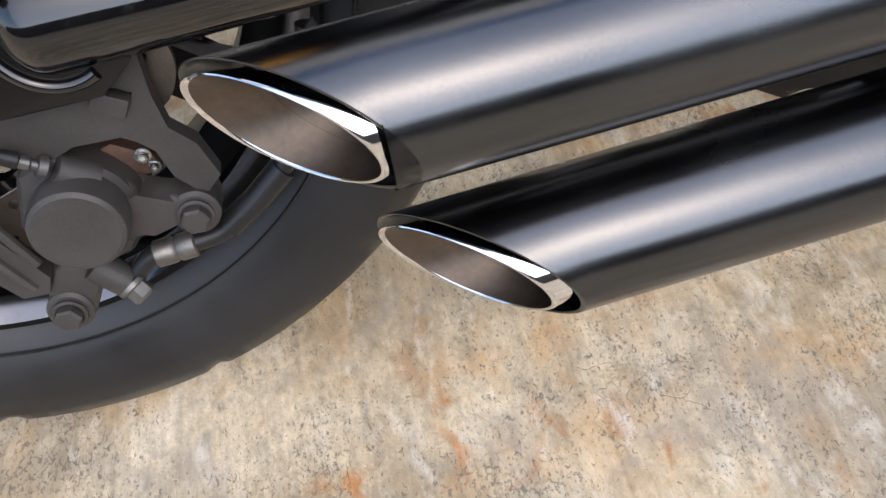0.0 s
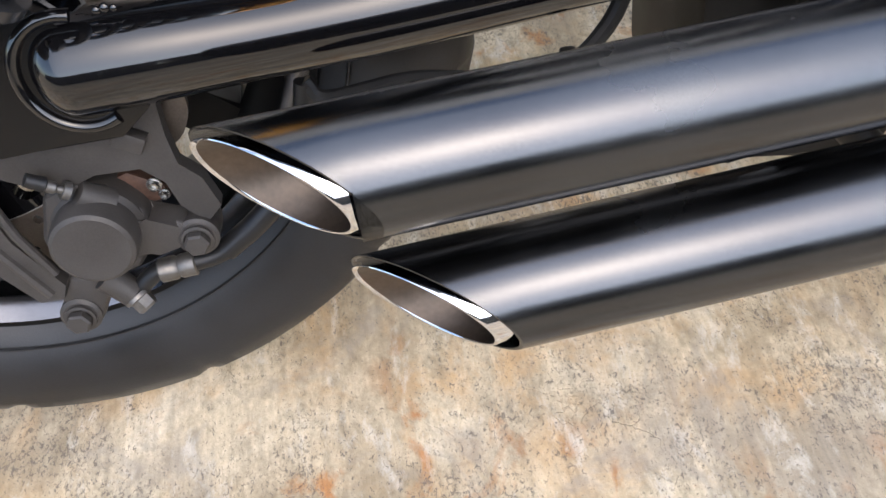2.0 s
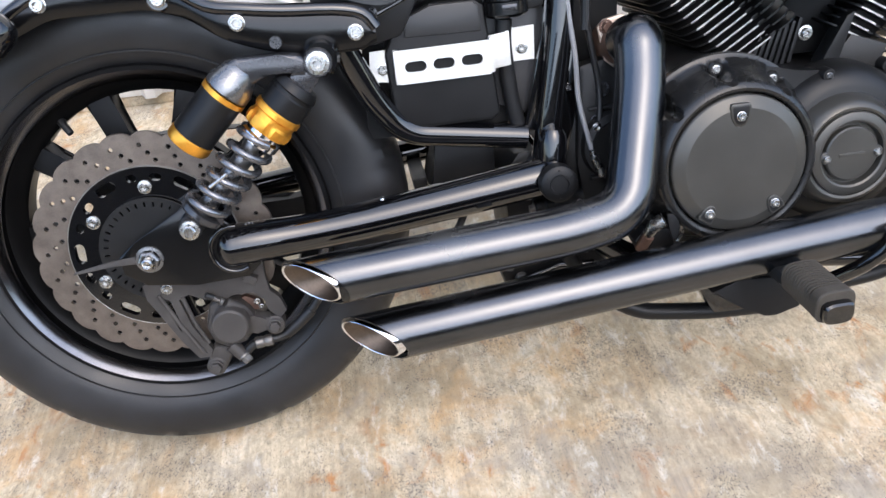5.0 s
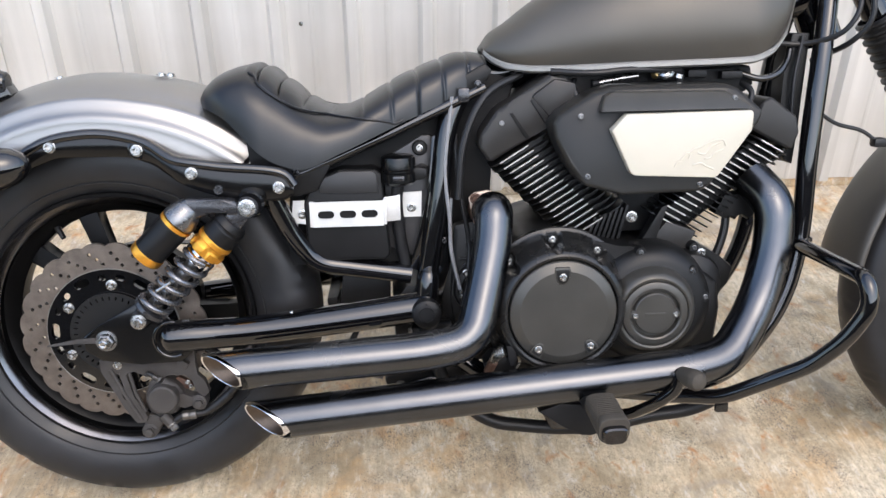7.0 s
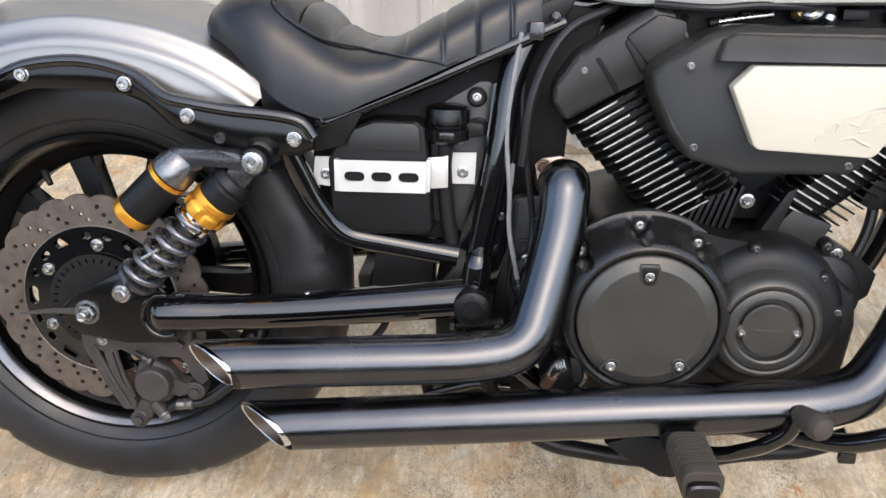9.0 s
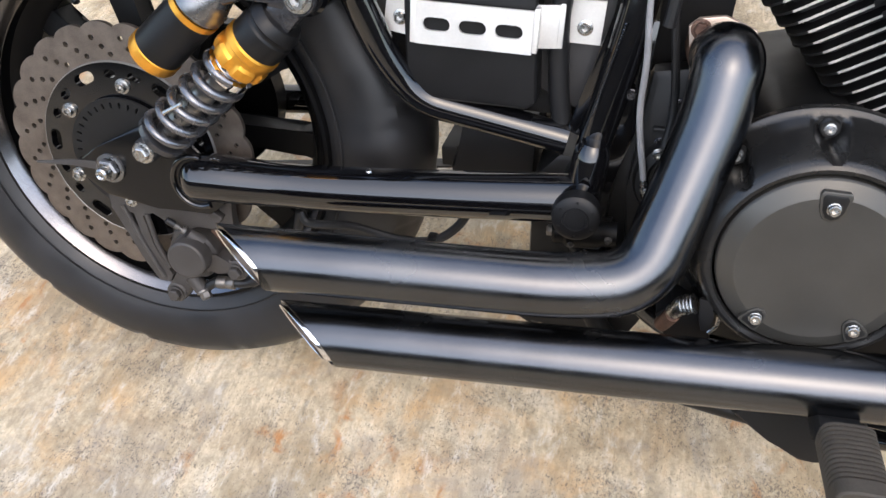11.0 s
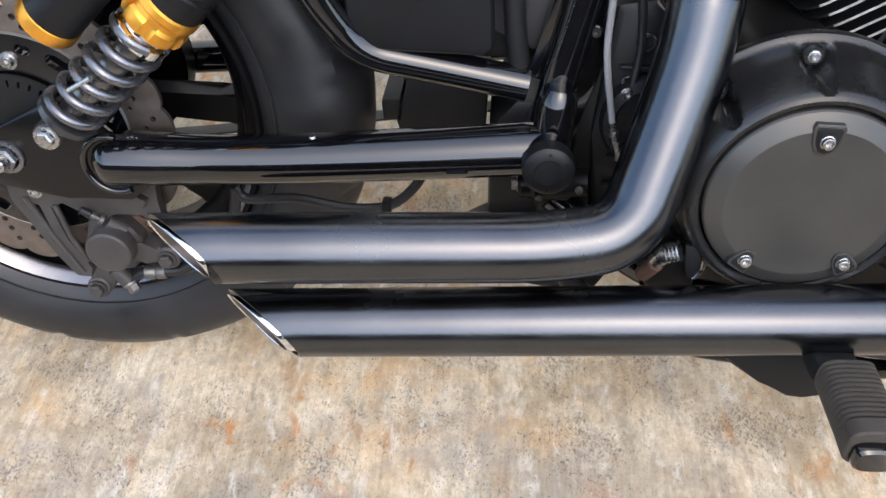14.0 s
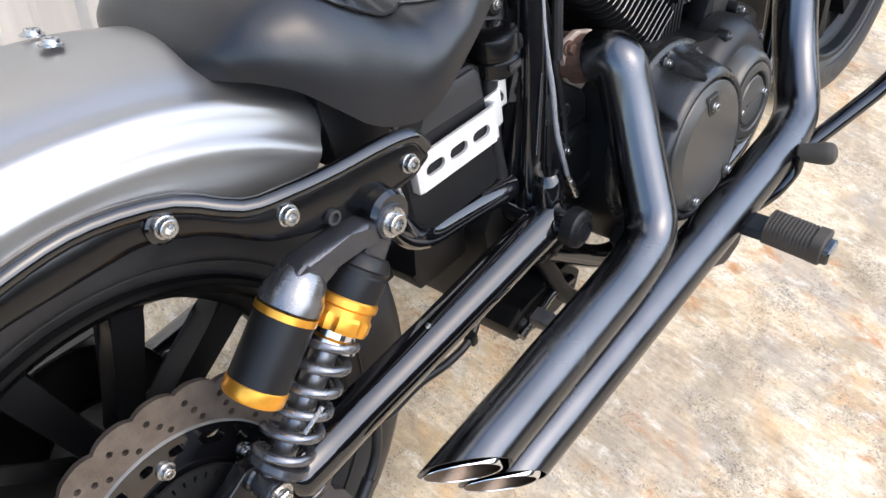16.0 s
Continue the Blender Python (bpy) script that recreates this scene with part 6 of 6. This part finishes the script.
def inner_works():
    """Dark castings, brackets and leads between the frame, the gearbox and the tank."""
    part("pivot_casting", prism([(0.446, 0.02), (0.47, 0.05), (0.56, 0.05), (0.57, -0.09), (0.53, -0.135), (0.452, -0.128)], -0.065, 0.075, 0.008), ENGINE, bike, "black casting round the swingarm pivot")
    g = part("throttle_body", prism([(0.665, 0.352), (0.690, 0.386), (0.735, 0.394), (0.80, 0.390), (0.94, 0.393), (1.02, 0.398), (1.027, 0.368), (0.99, 0.335), (0.90, 0.33), (0.75, 0.335)], -0.085, 0.085, 0.006), DARK, bike, "black throttle body and wiring under the tank")
    part("injector_rail", tube([(0.771, -0.098, 0.375), (0.800, -0.1, 0.381), (0.836, -0.1, 0.386)], 0.0042, 12), STEEL, g, "bright fuel rail")
    part("rail_end", tube([(0.765, -0.098, 0.374), (0.775, -0.098, 0.376)], 0.0062, 12), PLASTIC, g)
    for x, z, s in ((0.81, 0.382, 0.020), (0.875, 0.384, 0.026), (0.93, 0.387, 0.03), (0.985, 0.384, 0.034)):
        part("connector", box((x, -0.090, z), (s, 0.022, 0.013), 0.003), PLASTIC, g)
    part("hose_clip", lathe([(0.007, -0.003), (0.0085, -0.003), (0.0085, 0.003), (0.007, 0.003)], 18, (0.898, -0.105, 0.384), (0.3, 0, 1), closed=True), STEEL, g)
    part("vent_hose", tube(smooth_curve([(0.890, -0.1, 0.398), (0.897, -0.106, 0.386), (0.900, -0.104, 0.372)]), 0.0058, 12), CABLE, g)
    part("coil_bracket", tube(smooth_curve([(0.995, -0.09, 0.388), (1.03, -0.096, 0.377), (1.06, -0.090, 0.383), (1.082, -0.075, 0.402), (1.092, -0.062, 0.43)]), 0.0052, 12), GLOSS, bike, "black coil bracket under the tank nose")
    part("spark_lead", tube(smooth_curve([(0.745, -0.07, 0.385), (0.735, -0.10, 0.372), (0.742, -0.108, 0.352), (0.755, -0.09, 0.335)]), 0.0046, 12), CABLE, bike, "black spark plug lead")
    part("spark_lead", tube(smooth_curve([(1.0, -0.07, 0.378), (1.016, -0.10, 0.360), (1.012, -0.106, 0.340), (1.002, -0.09, 0.322)]), 0.0046, 12), CABLE, bike, "black spark plug lead")
    for x, y, z, r in ((0.577, -0.085, 0.123, 0.009), (0.564, -0.088, 0.063, 0.006), (0.567, -0.085, 0.085, 0.007), (0.532, -0.092, 0.132, 0.004)):
        part("case_plug", socket_bolt((x, y, z), r, 0.007, washer=1.3), SPRING, bike, "dark bolt on the gearbox casing")
    part("gearbox_side", prism([(0.548, 0.155), (0.60, 0.165), (0.625, 0.12), (0.62, 0.0), (0.60, -0.06), (0.552, -0.07), (0.542, 0.03)], -0.088, -0.06, 0.008), ENGINE, bike, "ribbed black gearbox side casting")
    for k in range(5):
        part("casting_rib", box((0.582, -0.09, 0.10 - 0.03 * k), (0.05, 0.008, 0.005), 0.002), ENGINE, bike)
    sc = part("sprocket_cover", lathe([(0.046, -0.07), (0.046, -0.092), (0.043, -0.098), (0.034, -0.100), (0.031, -0.096), (0, -0.095)], 48, (0.592, 0, 0.050)), ENGINE, bike, "round black sprocket cover behind the exhaust")
    part("cover_bolt", socket_bolt((0.566, -0.098, 0.078), 0.0044, 0.005, washer=1.3), STEEL, sc)
    mc = part("brake_master_cylinder", lathe([(0, -0.002), (0.010, -0.002), (0.0125, 0.001), (0.0125, 0.010), (0.0155, 0.013), (0.0155, 0.044), (0.0130, 0.048), (0.0130, 0.062), (0, 0.064)], 28, (0.478, -0.112, -0.013), (1, 0.02, 0.07)), WHEEL, bike, "black rear brake master cylinder below the pivot")
    part("mount_plate", prism([(0.480, -0.028), (0.538, -0.022), (0.534, 0.004), (0.484, -0.002)], -0.104, -0.094, 0.003), WHEEL, mc)
    for x, z in ((0.496, -0.018), (0.532, -0.008)):
        part("mount_bolt", socket_bolt((x, -0.125, z), 0.0030, 0.004, washer=1.3), DULL, mc)
    part("hose_union", hex_bolt((0.477, -0.112, -0.013), 0.0050, 0.007, (-1, 0, -0.1)), DULL, mc)
    part("cradle_rail", tube(fillet([(0.50, -0.09, -0.02), (0.53, -0.11, -0.12), (0.60, -0.13, -0.172), (0.70, -0.132, -0.186), (0.79, -0.132, -0.190), (0.86, -0.132, -0.172), (0.94, -0.14, -0.160), (0.985, -0.15, -0.130)], 0.03), 0.0115, 16), ENGINE, bike, "satin black lower cradle rail")
    part("peg_bracket", prism([(0.655, -0.10), (0.72, -0.09), (0.80, -0.10), (0.81, -0.17), (0.77, -0.185), (0.70, -0.182)], -0.150, -0.128, 0.006), GLOSS, bike, "black peg bracket on the lower rail")

    # added dark filler that hides the pale wall where black hoses crowd
    part("hose_gap_filler", prism([(0.545, 0.14), (0.552, 0.36), (0.60, 0.392), (0.655, 0.385), (0.635, 0.33), (0.612, 0.27), (0.612, 0.14)], -0.045, 0.045, 0.004), DARK, bike, "black filler standing in for hoses between seat post and rear cylinder")
    m = part("front_mount", prism([(0.918, 0.075), (0.936, 0.118), (0.952, 0.112), (0.976, 0.098), (0.998, 0.080), (0.992, 0.050), (0.95, 0.02)], -0.122, -0.07, 0.006), ENGINE, bike, "black engine mount in front of the crankcase")
    part("mount_bolt", socket_bolt((0.944, -0.122, 0.105), 0.0050, 0.006, washer=1.5), STEEL, m)
    k = part("header_bracket", prism([(0.974, 0.162), (0.990, 0.194), (1.029, 0.192), (1.050, 0.208), (1.046, 0.160), (1.030, 0.150), (1.020, 0.166), (1.009, 0.149), (1.003, 0.163), (0.994, 0.152)], -0.092, -0.06, 0.003), ENGINE, bike, "black finned bracket behind the front header")
    part("bracket_bolt", socket_bolt((1.022, -0.108, 0.230), 0.0046, 0.006), STEEL, k)
    part("bracket_bolt", hex_bolt((1.036, -0.09, 0.146), 0.0046, 0.006), SPRING, k)


inner_works()
